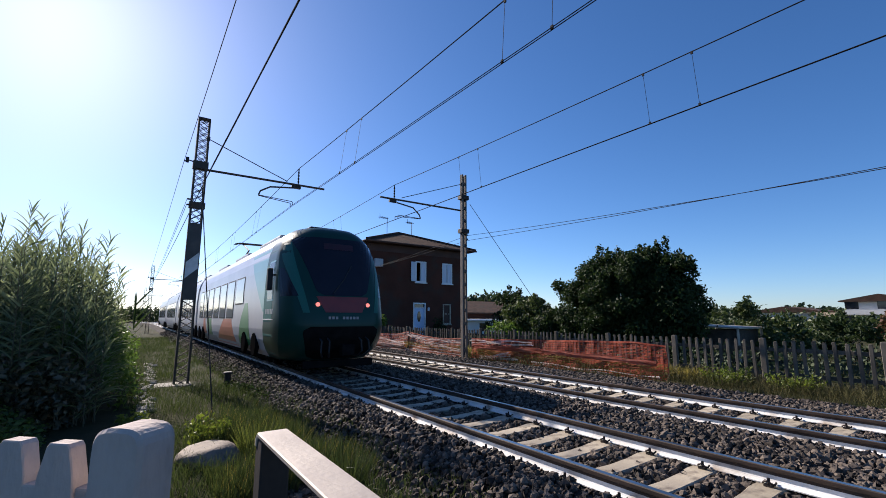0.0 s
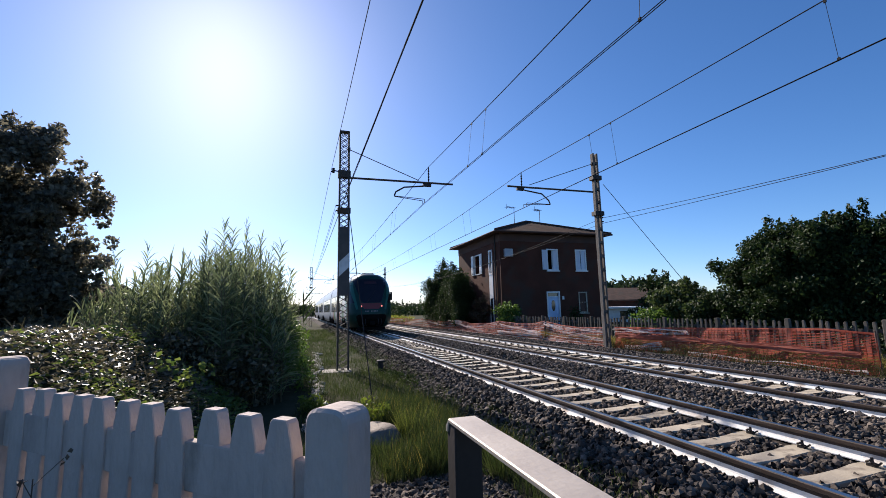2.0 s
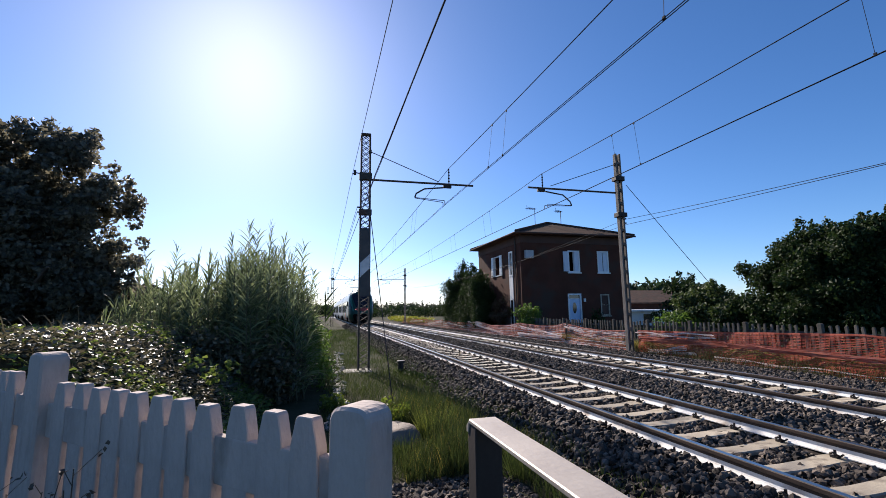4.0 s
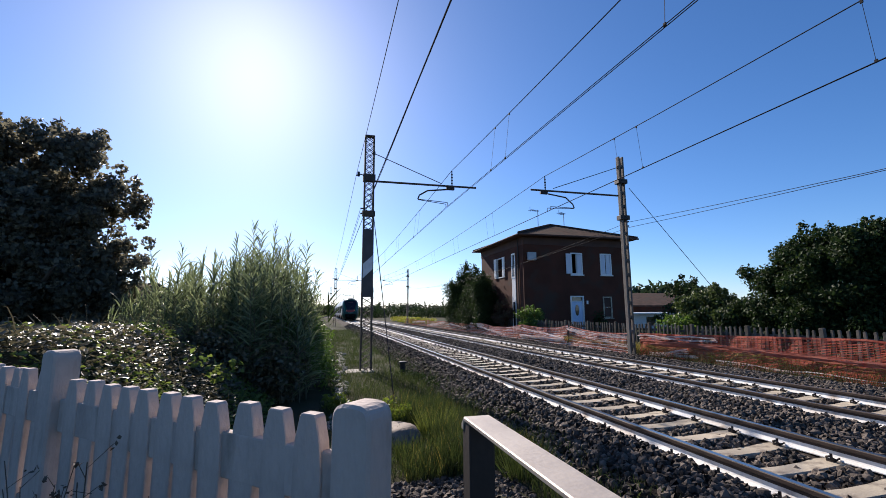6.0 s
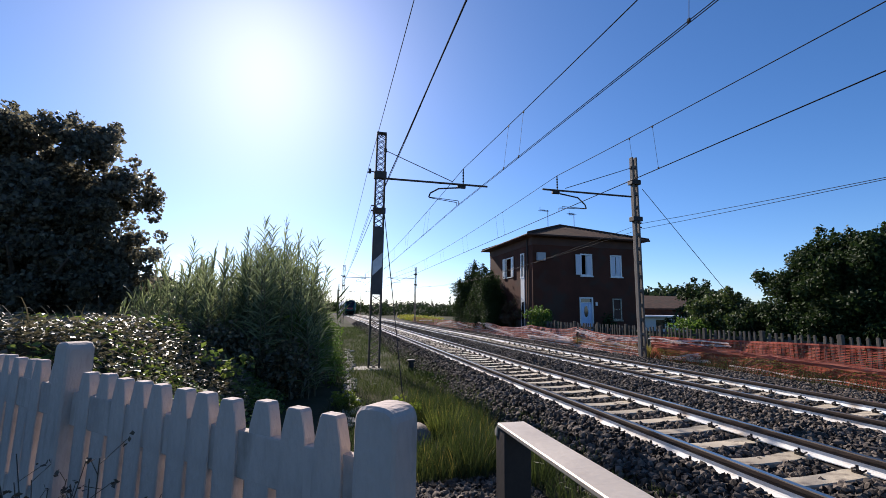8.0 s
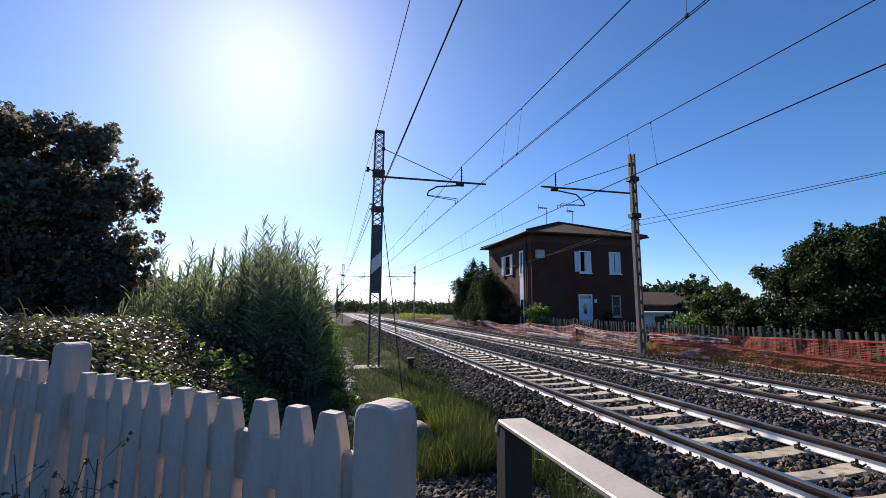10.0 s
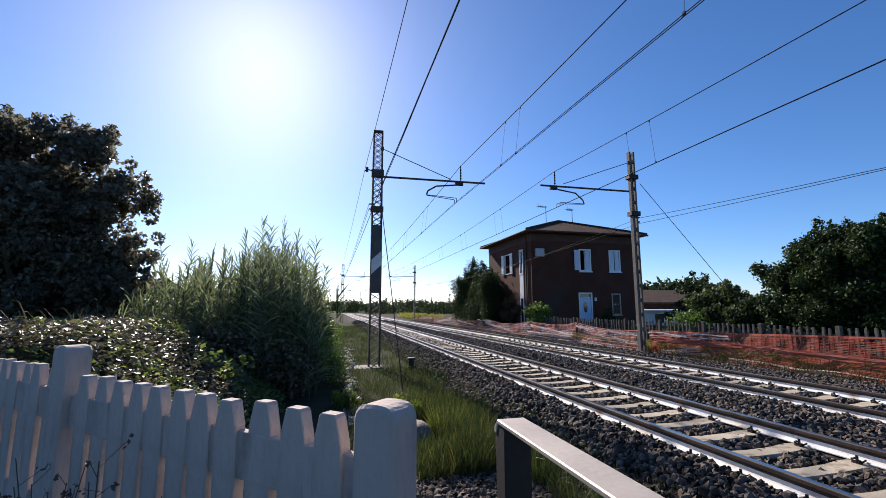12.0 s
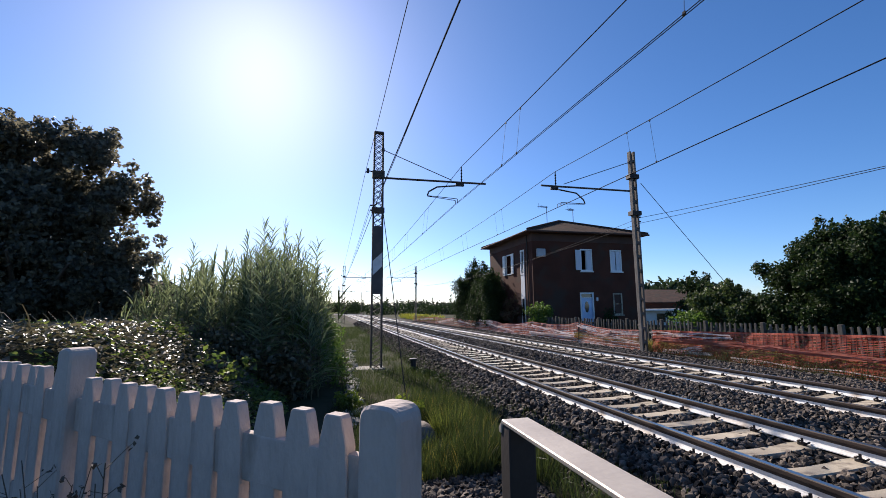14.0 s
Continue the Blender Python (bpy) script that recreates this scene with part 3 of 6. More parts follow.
for k in (-1, 0, 1):
    y0, y1 = MAST_Y + SPAN * k, MAST_Y + SPAN * (k + 1)
    b0, b1 = bend(y0), bend(y1)
    wire("feeder_cable", "thick dark feeder cable carried along the lattice masts", (-2.19 + b0, y0, 6.10), (-2.19 + b1, y1, 6.10), 0.16, 0.015)
    wire("earth_wire", "thin earth wire along the field side of the masts", (-2.95 + b0, y0, 6.12), (-2.95 + b1, y1, 6.12), 0.25, 0.007)
    for z, sag in ((4.99, 0.88), (4.77, 0.56)):
        wire("line_wire", "thin dark line wire on the slim masts", (7.9 + b0, y0, z), (7.9 + b1, y1, z), sag, 0.008)
wire("jumper_wire", "thin jumper wire rising from the lattice mast to the feeder", (-2.19, 4.6, 6.02), (-2.34, MAST_Y, 5.62), 0.03, 0.008)
for z in (4.95, 4.78):
    wire("line_wire", "thin dark line wire on the lattice masts", (-2.78, MAST_Y, z), (-2.78, MAST_Y + SPAN, z), 0.4, 0.007)
wire("guy_wire", "taut guy wire from the lattice mast to the ground", (-2.42, MAST_Y, 5.4), (-2.36, 7.25, -0.5), 0, 0.012, "guy wires")
wire("guy_wire", "taut guy wire from the slim mast to the ground", (8.03, MAST_Y, 6.42), (14.35, MAST_Y, -0.3), 0, 0.012, "guy wires")


# ---- white concrete fence and steel guard beside the camera ----
ANG = radians(46)
FDIR = Vector((-math.sin(ANG), math.cos(ANG), 0))
FPOST = Vector((-3.70, -0.58, 0))
FZ = -0.42


def rounded_top(w, z0, z1, rise):
    """Profile of a post or picket with a softly arched top with clipped shoulders."""
    h, arch = w / 2, []
    for k in range(13):
        t = math.pi * k / 12
        c, q = math.cos(t), math.sin(t)
        arch.append((h * math.copysign(abs(c) ** 0.62, c), z1 - rise + rise * abs(q) ** 0.62))
    return [(-h, z0), (h, z0)] + arch


def bevelled_prism(profile, y0, y1, bev):
    bm = bmesh.new()
    prism(bm, profile, y0, y1)
    bmesh.ops.recalc_face_normals(bm, faces=bm.faces)
    bmesh.ops.bevel(bm, geom=[e for e in bm.edges if e.calc_face_angle(0) > 0.9], offset=bev, segments=1, affect="EDGES")
    return bm


PICKET = [(-0.074, FZ), (0.074, FZ), (0.078, 0.78), (0.071, 0.91), (0.046, 1.006), (0.036, 1.018), (-0.036, 1.018), (-0.046, 1.006), (-0.071, 0.91), (-0.078, 0.78)]


def build_white_fence():
    fence = thing("concrete_picket_fence", "whitewashed concrete picket fence with round-topped posts, dirt-stained", "fence")
    fence.matrix_world = Matrix.Translation(FPOST) @ pose(0, 0, 0, 0, 0, math.degrees(math.atan2(FDIR.y, FDIR.x)))
    post = mesh_of("post", bevelled_prism(rounded_top(0.185, FZ, 1.085, 0.085), -0.075, 0.075, 0.012), FENCE_WHITE)
    picket = mesh_of("picket", bevelled_prism(PICKET, -0.031, 0.026, 0.004), FENCE_WHITE)
    for k in range(4):
        p = part("post", post, None, fence, "square concrete post with an arched top")
        p.location = (2.53 * k, 0, 0.105 if k else 0)
        for j in range(11):
            q = part("picket", picket, None, fence)
            q.location = (2.53 * k + 0.255 + 0.201 * j, random.gauss(0, 0.003), random.gauss(0, 0.004) + (0.02 * k))
            q.rotation_euler = (random.gauss(0, 0.006), random.gauss(0, 0.008), 0)
        for z in (0.685, 0.02):
            bm = bmesh.new()
            box(bm, 2.53 * k + 0.09, 2.53 * k + 2.44, -0.026, 0.020, z + 0.02 * k, z + 0.20 + 0.02 * k, 0.008)
            part("rail", bm, FENCE_WHITE, fence)


build_white_fence()


# guard post steel, its shade put into a darker brown than the top rail
POST_SHADED = mat("shaded_brown_steel", (0.055, 0.043, 0.038), (0.035, 0.028, 0.025), scale=3, rough=0.8, metal=0.0, bump=0.05, spec=0.2)


def build_guard():
    g = thing("steel_guard_rail", "square galvanised steel guard rail on a thick post", "guard rail")
    x0, x1, yf = -3.402, -3.312, -0.895
    bm = bmesh.new()
    prism(bm, [(-4.6, 1.070), (yf - 0.022, 1.070), (yf - 0.012, 1.04), (yf + 0.004, 1.04), (yf + 0.004, 1.060), (yf - 0.022, 1.084), (-4.6, 1.084)], x0, x1, "x")
    bmesh.ops.recalc_face_normals(bm, faces=bm.faces)
    bmesh.ops.bevel(bm, geom=[e for e in bm.edges if e.calc_face_angle(0) > 0.9], offset=0.003, segments=1, affect="EDGES")
    part("top_rail", bm, GALV, g)
    for y in (yf - 0.075, -3.6):
        bm = bmesh.new()
        box(bm, x0 + 0.003, x1 - 0.003, y, y + 0.075, FZ - 0.1, 1.068, 0.006)
        part("post", bm, POST_SHADED, g, "steel post coloured dark brown-grey as shaded")


build_guard()

# ---- pale concrete pickets along the far side ----
FX = 9.65


def build_grey_fence():
    picket = mesh_of("picket", bevelled_prism(rounded_top(0.075, -0.3, 0.87, 0.05), -0.025, 0.025, 0.008), FENCE_GREY)
    post = mesh_of("post", bevelled_prism(rounded_top(0.13, -0.35, 0.93, 0.05), -0.06, 0.06, 0.012), FENCE_GREY)
    y, panel = -9.0, 0
    while y < 44:
        fence = thing("concrete_fence_panel", "weathered grey concrete picket fence panel between gardens and railway", "fence", "far side fence panels")
        fence.matrix_world = pose(FX, y, 0, 0, 0, 90)
        p = part("post", post, None, fence)
        for j in range(10):
            q = part("picket", picket, None, fence)
            q.location = (0.23 + 0.2 * j, random.gauss(0, 0.01), random.gauss(0, 0.012))
            q.rotation_euler = (random.gauss(0, 0.02), random.gauss(0, 0.02), 0)
        for z in (0.6, 0.0):
            bm = bmesh.new()
            box(bm, 0.085, 2.20, -0.075, -0.03, z, z + 0.09)
            part("rail", bm, FENCE_GREY, fence)
        y += 2.28


build_grey_fence()

# ---- orange safety net ----
NX = 8.3


def build_net(y0, y1, material, label, tops, seed, x, n_rows=30, col=0.11, folds=()):
    """Net on stakes from y0 to y1; tops: (y, height) along its upper edge; folds: bunched strands (ya, za, yb, zb, how many)."""
    net = thing("safety_net", label, "safety net", "orange nets along the line")
    cols = int((y1 - y0) / col)
    def pt(j, i):
        y = y0 + (y1 - y0) * j / cols
        f = i / (n_rows - 1)
        top = float(np.interp(y, *zip(*tops))) + 0.03 * noise.noise(Vector((y * 0.9, seed, 0)))
        f2 = f + 0.035 * noise.noise(Vector((y * 0.45 + seed, f * 2.2, 2.0))) * math.sin(math.pi * f) * 2
        z = -0.26 + (top + 0.26) * f2
        xx = x + 0.10 * noise.noise(Vector((y * 0.7, f * 1.5, seed + 5))) + 0.04 * noise.noise(Vector((y * 3, f * 4, seed))) - 0.16 * (1 - f) ** 3
        return np.array((xx, y, z))
    P = np.array([[pt(j, i) for i in range(n_rows)] for j in range(cols + 1)])
    def ribbons(lines):
        V, F = [], []
        for line, w, axis in lines:
            base = len(V)
            for p in line:
                V += [p - axis * w, p + axis * w]
            F += [(base + 2 * k, base + 2 * k + 1, base + 2 * k + 3, base + 2 * k + 2) for k in range(len(line) - 1)]
        return V, F
    up, along = np.array((0.15, 0, 1.0)), np.array((0, 1.0, 0))
    lines = [(P[:, i], 0.020 if i in (0, n_rows - 1) else (0.007, 0.011, 0.006, 0.014)[(i * 7 + int(seed)) % 4], up) for i in range(n_rows)]
    if material is NET_PALE:
        # some rows are painted white for sun glints
        bright = [q for i, q in enumerate(lines) if (i * 5 + int(seed)) % 7 < 2]
        lines = [q for i, q in enumerate(lines) if (i * 5 + int(seed)) % 7 >= 2]
        ob = part("bleached_strands", raw_mesh("bleached_strands", *ribbons(bright), NET_GLINT), None, net, "strands of the net painted white as sun glints")
        tagged(ob, "strands of the net painted white as sun glints", kind="stuff")
        ob.modifiers.new("thickness", "SOLIDIFY").thickness = 0.004
    lines += [(P[j], 0.0035, along) for j in range(cols + 1)]
    ob = part("netting", raw_mesh("netting", *ribbons(lines), material), None, net)
    ob.modifiers.new("thickness", "SOLIDIFY").thickness = 0.003
    for ya, za, yb, zb, n in folds:
        lines = []
        for k in range(n):
            r = random.random()
            pts = []
            for q in range(15):
                f = q / 14
                y, z = ya + (yb - ya) * f, za + (zb - za) * f
                o = noise.noise_vector(Vector((y * 0.9, k * 3.1, seed)))
                pts.append(np.array((x - 0.07 - 0.10 * r + 0.06 * o.x, y + 0.08 * o.y, max(-0.22, z + 0.13 * (r - 0.5) + 0.09 * o.z))))
            lines.append((pts, random.uniform(0.005, 0.017), np.array((random.uniform(-0.25, 0.25), 0, 1.0))))
        ob = part("bunched_fold", raw_mesh("bunched_fold", *ribbons(lines), NET_GLINT if material is NET_PALE or n < 9 else NET_PALE), None, net, "pale strands of net bunched into a fold")
        ob.modifiers.new("thickness", "SOLIDIFY").thickness = 0.004
    y = y0
    while y <= y1 + 0.1:
        top = float(np.interp(y, *zip(*tops)))
        bm = bmesh.new()
        tube(bm, [(x + 0.03, y, -0.3), (x + 0.03 + random.gauss(0, 0.03), y + random.gauss(0, 0.08), top + 0.08)], 0.016, 6)
        part("stake", bm, mat_stake, net, "thin rusty steel stake")
        y += 2.75
    return net


mat_stake = mat("rusty_stake", (0.2, 0.1, 0.06), (0.12, 0.07, 0.05), scale=8, rough=0.8)
build_net(4.15, 12.6, NET, "reddish orange plastic safety net strung on stakes", ((4.15, 0.66), (5, 0.74), (8, 0.66), (11, 0.58), (12.6, 0.55)), 1.0, 8.2,
          folds=((4.4, 0.20, 8.6, 0.27, 12), (8.6, 0.27, 12.4, 0.24, 12), (4.3, -0.2, 9.0, -0.2, 6), (9.0, 0.50, 12.6, 0.46, 5), (9.8, -0.10, 12.0, -0.18, 8), (10.2, 0.05, 11.6, -0.15, 7)))
build_net(12.6, 17.2, NET_PALE, "orange safety net coloured pale as sunlit, sagging beside the mast", ((12.6, 0.55), (14.5, 0.5), (16, 0.56), (17.2, 0.70)), 4.0, 7.8, n_rows=26,
          folds=((12.6, 0.40, 15.4, 0.44, 4), (15.6, 0.40, 17.2, 0.60, 9), (15.2, -0.18, 17.4, -0.16, 7), (12.8, 0.05, 15.6, 0.25, 4)))
build_net(17.2, 32.0, NET_PALE, "pinkish safety net coloured pale as sunlit, crumpled along its stakes", ((17.2, 0.72), (18.4, 0.58), (20, 0.54), (22.3, 0.64), (24.6, 0.42), (27.2, 0.38), (30, 0.62), (32, 0.45)), 6.0, 7.7, n_rows=26, col=0.14,
          folds=((17.4, 0.02, 22.4, 0.0, 22), (17.4, 0.14, 22.0, 0.42, 7), (24.6, -0.12, 30.2, 0.38, 12), (28.6, 0.44, 31.8, 0.52, 9), (22.5, 0.5, 24.5, 0.36, 4)))
build_net(32.0, 48.0, NET_PALE, "pinkish safety net coloured pale as sunlit, sagging along the line", ((32, 0.45), (36, 0.4), (40, 0.55), (44, 0.4), (48, 0.5)), 8.0, 7.7, n_rows=18, col=0.2,
          folds=((33, 0.1, 38, 0.36, 9), (40, 0.42, 46, 0.0, 9)))
build_net(48.0, 64.0, NET, "faded orange safety net along the distant track", ((48, 0.5), (54, 0.4), (64, 0.5)), 9.0, 8.0, n_rows=14, col=0.25, folds=((50, 0.3, 58, 0.1, 8),))


# ---- regional train ----
W_Z = [(0.32, 1.22), (0.5, 1.34), (0.75, 1.43), (1.1, 1.47), (2.35, 1.47), (2.8, 1.45), (3.2, 1.40), (3.5, 1.31), (3.78, 1.13), (3.98, 0.82), (4.06, 0.44)]
LEAN = [(0.32, 0.62), (0.6, 0.26), (0.9, 0.07), (1.2, 0.0), (1.5, 0.04), (2.0, 0.16), (2.6, 0.36), (3.2, 0.58), (3.6, 0.76), (3.85, 0.94), (3.98, 1.15), (4.06, 1.6)]


def width_at(z):
    return float(np.interp(z, *zip(*W_Z)))


def nose_y(xf, z):
    return float(np.interp(z, *zip(*LEAN))) + 0.70 * abs(xf) ** 5 + 0.10 * xf * xf


def nose_patch(z0, z1, h0, h1, out, nz=10, nx=16, rnd=0.0):
    """A panel that lies on the nose, from height z0 to z1, half-widths h0 and h1 in metres."""
    bm = bmesh.new()
    rows = []
    for i in range(nz + 1):
        f = i / nz
        z, h = z0 + (z1 - z0) * f, h0 + (h1 - h0) * f
        if rnd:
            e = min(f, 1 - f) * (z1 - z0)
            if e < rnd:
                h -= rnd - math.sqrt(max(0, rnd * rnd - (rnd - e) ** 2))
        w = width_at(z)
        rows.append([bm.verts.new(((2 * j / nx - 1) * h, nose_y((2 * j / nx - 1) * h / w, z) - out, z)) for j in range(nx + 1)])
    for a, b in zip(rows, rows[1:]):
        for j in range(nx):
            bm.faces.new((a[j], a[j + 1], b[j + 1], b[j]))
    ext = bmesh.ops.extrude_face_region(bm, geom=bm.faces[:])
    for v in ext["geom"]:
        if isinstance(v, bmesh.types.BMVert):
            v.co.y += out + 0.01
    return bm


def side_patch(side, edge0, edge1, z0, z1, out=0.006, nz=6):
    """A panel on the flank between two slanting edges, each (y at z0, y at z1)."""
    bm = bmesh.new()
    rows = []
    for i in range(nz + 1):
        f = i / nz
        z = z0 + (z1 - z0) * f
        x = side * (width_at(z) + out)
        rows.append([bm.verts.new((x, edge0[0] + (edge0[1] - edge0[0]) * f, z)), bm.verts.new((x, edge1[0] + (edge1[1] - edge1[0]) * f, z))])
    for a, b in zip(rows, rows[1:]):
        bm.faces.new((a[0], a[1], b[1], b[0]))
    ext = bmesh.ops.extrude_face_region(bm, geom=bm.faces[:])
    for v in ext["geom"]:
        if isinstance(v, bmesh.types.BMVert):
            v.co.x -= side * (out + 0.01)
    return bm


def section():
    zs = [0.32, 0.5, 0.8, 1.1, 1.7, 2.35, 2.6, 2.8, 3.0, 3.2, 3.35, 3.5, 3.63, 3.78, 3.88, 3.98, 4.03, 4.06]
    return [(width_at(z), z) for z in zs] + [(-width_at(z), z) for z in zs[::-1]]


def build_train():
    tr = thing("regional_train", "green and white regional train running away with red tail lights lit", "train")
    # cab end
    bm = bmesh.new()
    zs = list(np.linspace(0.32, 4.06, 36))
    xf = [math.sin(math.pi / 2 * t) for t in np.linspace(-1, 1, 25)]
    rows = []
    for z in zs:
        w = width_at(z)
        row = [bm.verts.new((w, y, z)) for y in (2.5, 2.45, max(nose_y(1, z) + 0.1, 1.7))] + [bm.verts.new((f * w, nose_y(f, z), z)) for f in xf[::-1]] + [bm.verts.new((-w, y, z)) for y in (max(nose_y(1, z) + 0.1, 1.7), 2.45, 2.5)]
        rows.append(row)
    for a, b in zip(rows, rows[1:]):
        for j in range(len(a) - 1):
            bm.faces.new((a[j], b[j], b[j + 1], a[j + 1]))
    bm.faces.new(rows[0])
    part("cab", bm, T_GREEN, tr, "rounded dark green cab end", smooth=True)
    part("windscreen", nose_patch(2.0, 3.62, 0.67, 1.20, 0.012, 20, 20, 0.16), T_GLASS, tr, "large dark curved windscreen")
    part("red_band", nose_patch(1.56, 1.97, 0.5, 0.72, 0.010, 4, 14), mat("dark_red_band", (0.20, 0.022, 0.014), (0.16, 0.018, 0.012), rough=0.3, bump=0), tr, "dark red band under the windscreen")
    # black here paints the deep shade on the lower nose
    part("shaded_apron", nose_patch(0.35, 1.20, 0.80, 1.08, 0.012, 10, 16, 0.22), T_SKIRT, tr, "lower apron painted black for deep shade")
    part("destination_display", nose_patch(3.28, 3.46, 0.42, 0.42, 0.02, 2, 8), mat("display_red", (0.05, 0.010, 0.014), (0.03, 0.008, 0.012), rough=0.3, bump=0), tr, "unlit destination display")
    for k in range(9):
        if k in (3,):
            continue
        b2 = bmesh.new()
        x = -0.40 + k * 0.095
        z = 1.42
        y = nose_y(x / width_at(z), z)
        box(b2, x - 0.03, x + 0.03, y - 0.012, y + 0.02, z - 0.035, z + 0.035)
        part("number_bar", b2, mat_grey, tr)
    for s in (-1, 1):
        b2 = bmesh.new()
        y = nose_y(0.69 / 1.44, 1.76) - 0.01
        tube(b2, [(s * 0.69, y + 0.06, 1.76), (s * 0.69, y - 0.02, 1.76)], 0.06, 16, 0.052)
        part("tail_light", b2, T_LAMP, tr, "glowing red tail light")
        b2 = bmesh.new()
        box(b2, min(s * 1.38, s * 1.62), max(s * 1.38, s * 1.62), 1.42, 1.46, 2.55, 2.60)
        box(b2, s * 1.60 - 0.07, s * 1.60 + 0.07, 1.36, 1.52, 2.15, 2.75, 0.03)
        part("mirror", b2, BLACK, tr, "black side mirror pod")
    for x in (-0.62, -0.42, 0.42, 0.62):
        b2 = bmesh.new()
        tube(b2, [(x, 0.12, 0.92), (x * 1.02, -0.10, 0.84), (x * 1.05, -0.12, 0.58), (x * 0.9, 0.05, 0.44), (x * 0.75, 0.3, 0.46)], 0.022, 6)
        part("brake_hose", b2, BLACK, tr, "black rubber brake hose")
    b2 = bmesh.new()
    box(b2, -0.95, 0.95, 0.28, 0.42, 0.16, 0.34, 0.03)
    part("rail_guard", b2, T_SKIRT, tr, "black rail guard beam")
    b2 = bmesh.new()
    tube(b2, [(-0.28, nose_y(0.2, 2.06) - 0.03, 2.06), (0.05, nose_y(0, 2.45) - 0.035, 2.45), (0.3, nose_y(0.2, 2.85) - 0.035, 2.85)], 0.014, 5)
    part("wiper", b2, BLACK, tr)
    b2 = bmesh.new()
    tube(b2, [(0, 0.35, 0.62), (0, -0.12, 0.62)], 0.10, 10)
    box(b2, -0.17, 0.17, -0.3, -0.08, 0.48, 0.76, 0.03)
    part("coupler", b2, T_SKIRT, tr)
    # cars
    cars = ((2.5, 19.0, 0), (19.8, 35.6, 1), (36.4, 52.2, 1), (53.0, 72.0, 2))
    sec = section()
    for y0, y1, kind in cars:
        bm = bmesh.new()
        prism(bm, sec, y0, y1)
        car = part("car_body", bm, T_WHITE, tr, "silver-white car body", smooth=False)
        b2 = bmesh.new()
        prism(b2, [(1.25, 3.50), (1.06, 3.80), (0.76, 4.0), (0.4, 4.075), (0, 4.09), (-0.4, 4.075), (-0.76, 4.0), (-1.06, 3.80), (-1.25, 3.50)], y0 + 0.4, y1 - 0.4)
        part("roof", b2, T_ROOF, car)
        for k in range(3):
            b3 = bmesh.new()
            yy = y0 + 1.6 + k * 5.2
            box(b3, -0.72, 0.72, yy, yy + 3.0, 3.95, 4.2, 0.06)
            part("roof_box", b3, T_ROOF, car)
        b2 = bmesh.new()
        box(b2, -1.2, 1.2, y0 + 0.3, y1 - 0.3, 0.22, 0.34)
        part("underframe", b2, T_SKIRT, car)
        for s in (-1, 1):
            y = y0 + (3.05 if kind == 0 else 1.2)
            while y + 1.4 < y1 - 0.8:
                low = 1.93 if kind == 0 and y < 7 else 1.44
                part("window_frame", side_patch(s, (y - 0.05, y - 0.05), (y + 1.45, y + 1.45), low - 0.05, 2.84, 0.008), BLACK, car)
                part("window", side_patch(s, (y, y), (y + 1.4, y + 1.4), low, 2.79, 0.014), T_GLASS_SIDE, car)
                y += 1.82
            part("lower_stripe", side_patch(s, (y0 + (9.0 if kind == 0 else 0.5),) * 2, (y1 - 0.5,) * 2, 0.36, 0.62, 0.006, 2), mat_grey, car)
        for yy in ((y0 + 1.85, y1 - 2.2) if kind != 1 else (y0 + 0.6, y1 - 0.6)):
            for dy in (-0.95, 0.95):
                for s in (-1, 1):
                    b3 = bmesh.new()
                    tube(b3, [(s * 0.70, yy + dy, 0.43), (s * 0.80, yy + dy, 0.43)], 0.43, 20)
                    part("wheel", b3, T_SKIRT, car)
                    b3 = bmesh.new()
                    tube(b3, [(s * 1.36, yy + dy * 0.8, 0.62), (s * 1.478, yy + dy * 0.8, 0.62)], 0.34, 20)
                    part("wheel_arch", b3, T_SKIRT, car)
            b3 = bmesh.new()
            box(b3, -1.15, 1.15, yy - 1.4, yy + 1.4, 0.3, 0.62, 0.05)
            part("bogie", b3, T_SKIRT, car)
    for y in (19.0, 35.6, 52.2):
        bm = bmesh.new()
        for k in range(6):
            prism(bm, [(x * (0.93 if k % 2 else 0.88), 0.45 + (z - 0.32) * 0.95) for x, z in sec], y + 0.8 * k / 6, y + 0.8 * (k + 1) / 6)
        part("gangway_bellows", bm, BLACK, tr, "black ribbed gangway bellows")
    # livery of the cab car
    for s in (-1, 1):
        # the first panel paints the cab's flank lighter, as the light falls on it
        for e0, e1, z0, z1, m in (((1.45, 1.75), (2.50, 2.46), 0.45, 3.3, T_MID), ((2.50, 2.44), (2.62, 4.95), 1.6, 3.44, T_PALE),
                                  ((4.15, 4.5), (6.35, 5.75), 0.4, 1.42, T_LIME), ((4.5, 4.75), (5.75, 5.2), 1.42, 1.9, T_LIME),
                                  ((6.75, 7.6), (11.4, 9.4), 0.4, 1.38, T_RED),
                                  ((12.6, 13.0), (14.2, 14.6), 0.4, 1.38, T_LIME), ((14.6, 15.2), (15.9, 15.9), 0.4, 1.38, T_RED)):
            part("livery_stripe", side_patch(s, e0, e1, z0, z1, 0.004), m, tr)
        part("door_window_frame", side_patch(s, (1.52, 1.52), (2.16, 2.16), 1.88, 3.0, 0.008), T_PALE, tr)
        part("cab_door_window", side_patch(s, (1.57, 1.57), (2.11, 2.11), 1.93, 2.95, 0.014), T_GLASS, tr)
        part("hand_rail", side_patch(s, (1.42, 1.42), (2.45, 2.45), 1.36, 1.39, 0.02, 2), WHITE, tr)
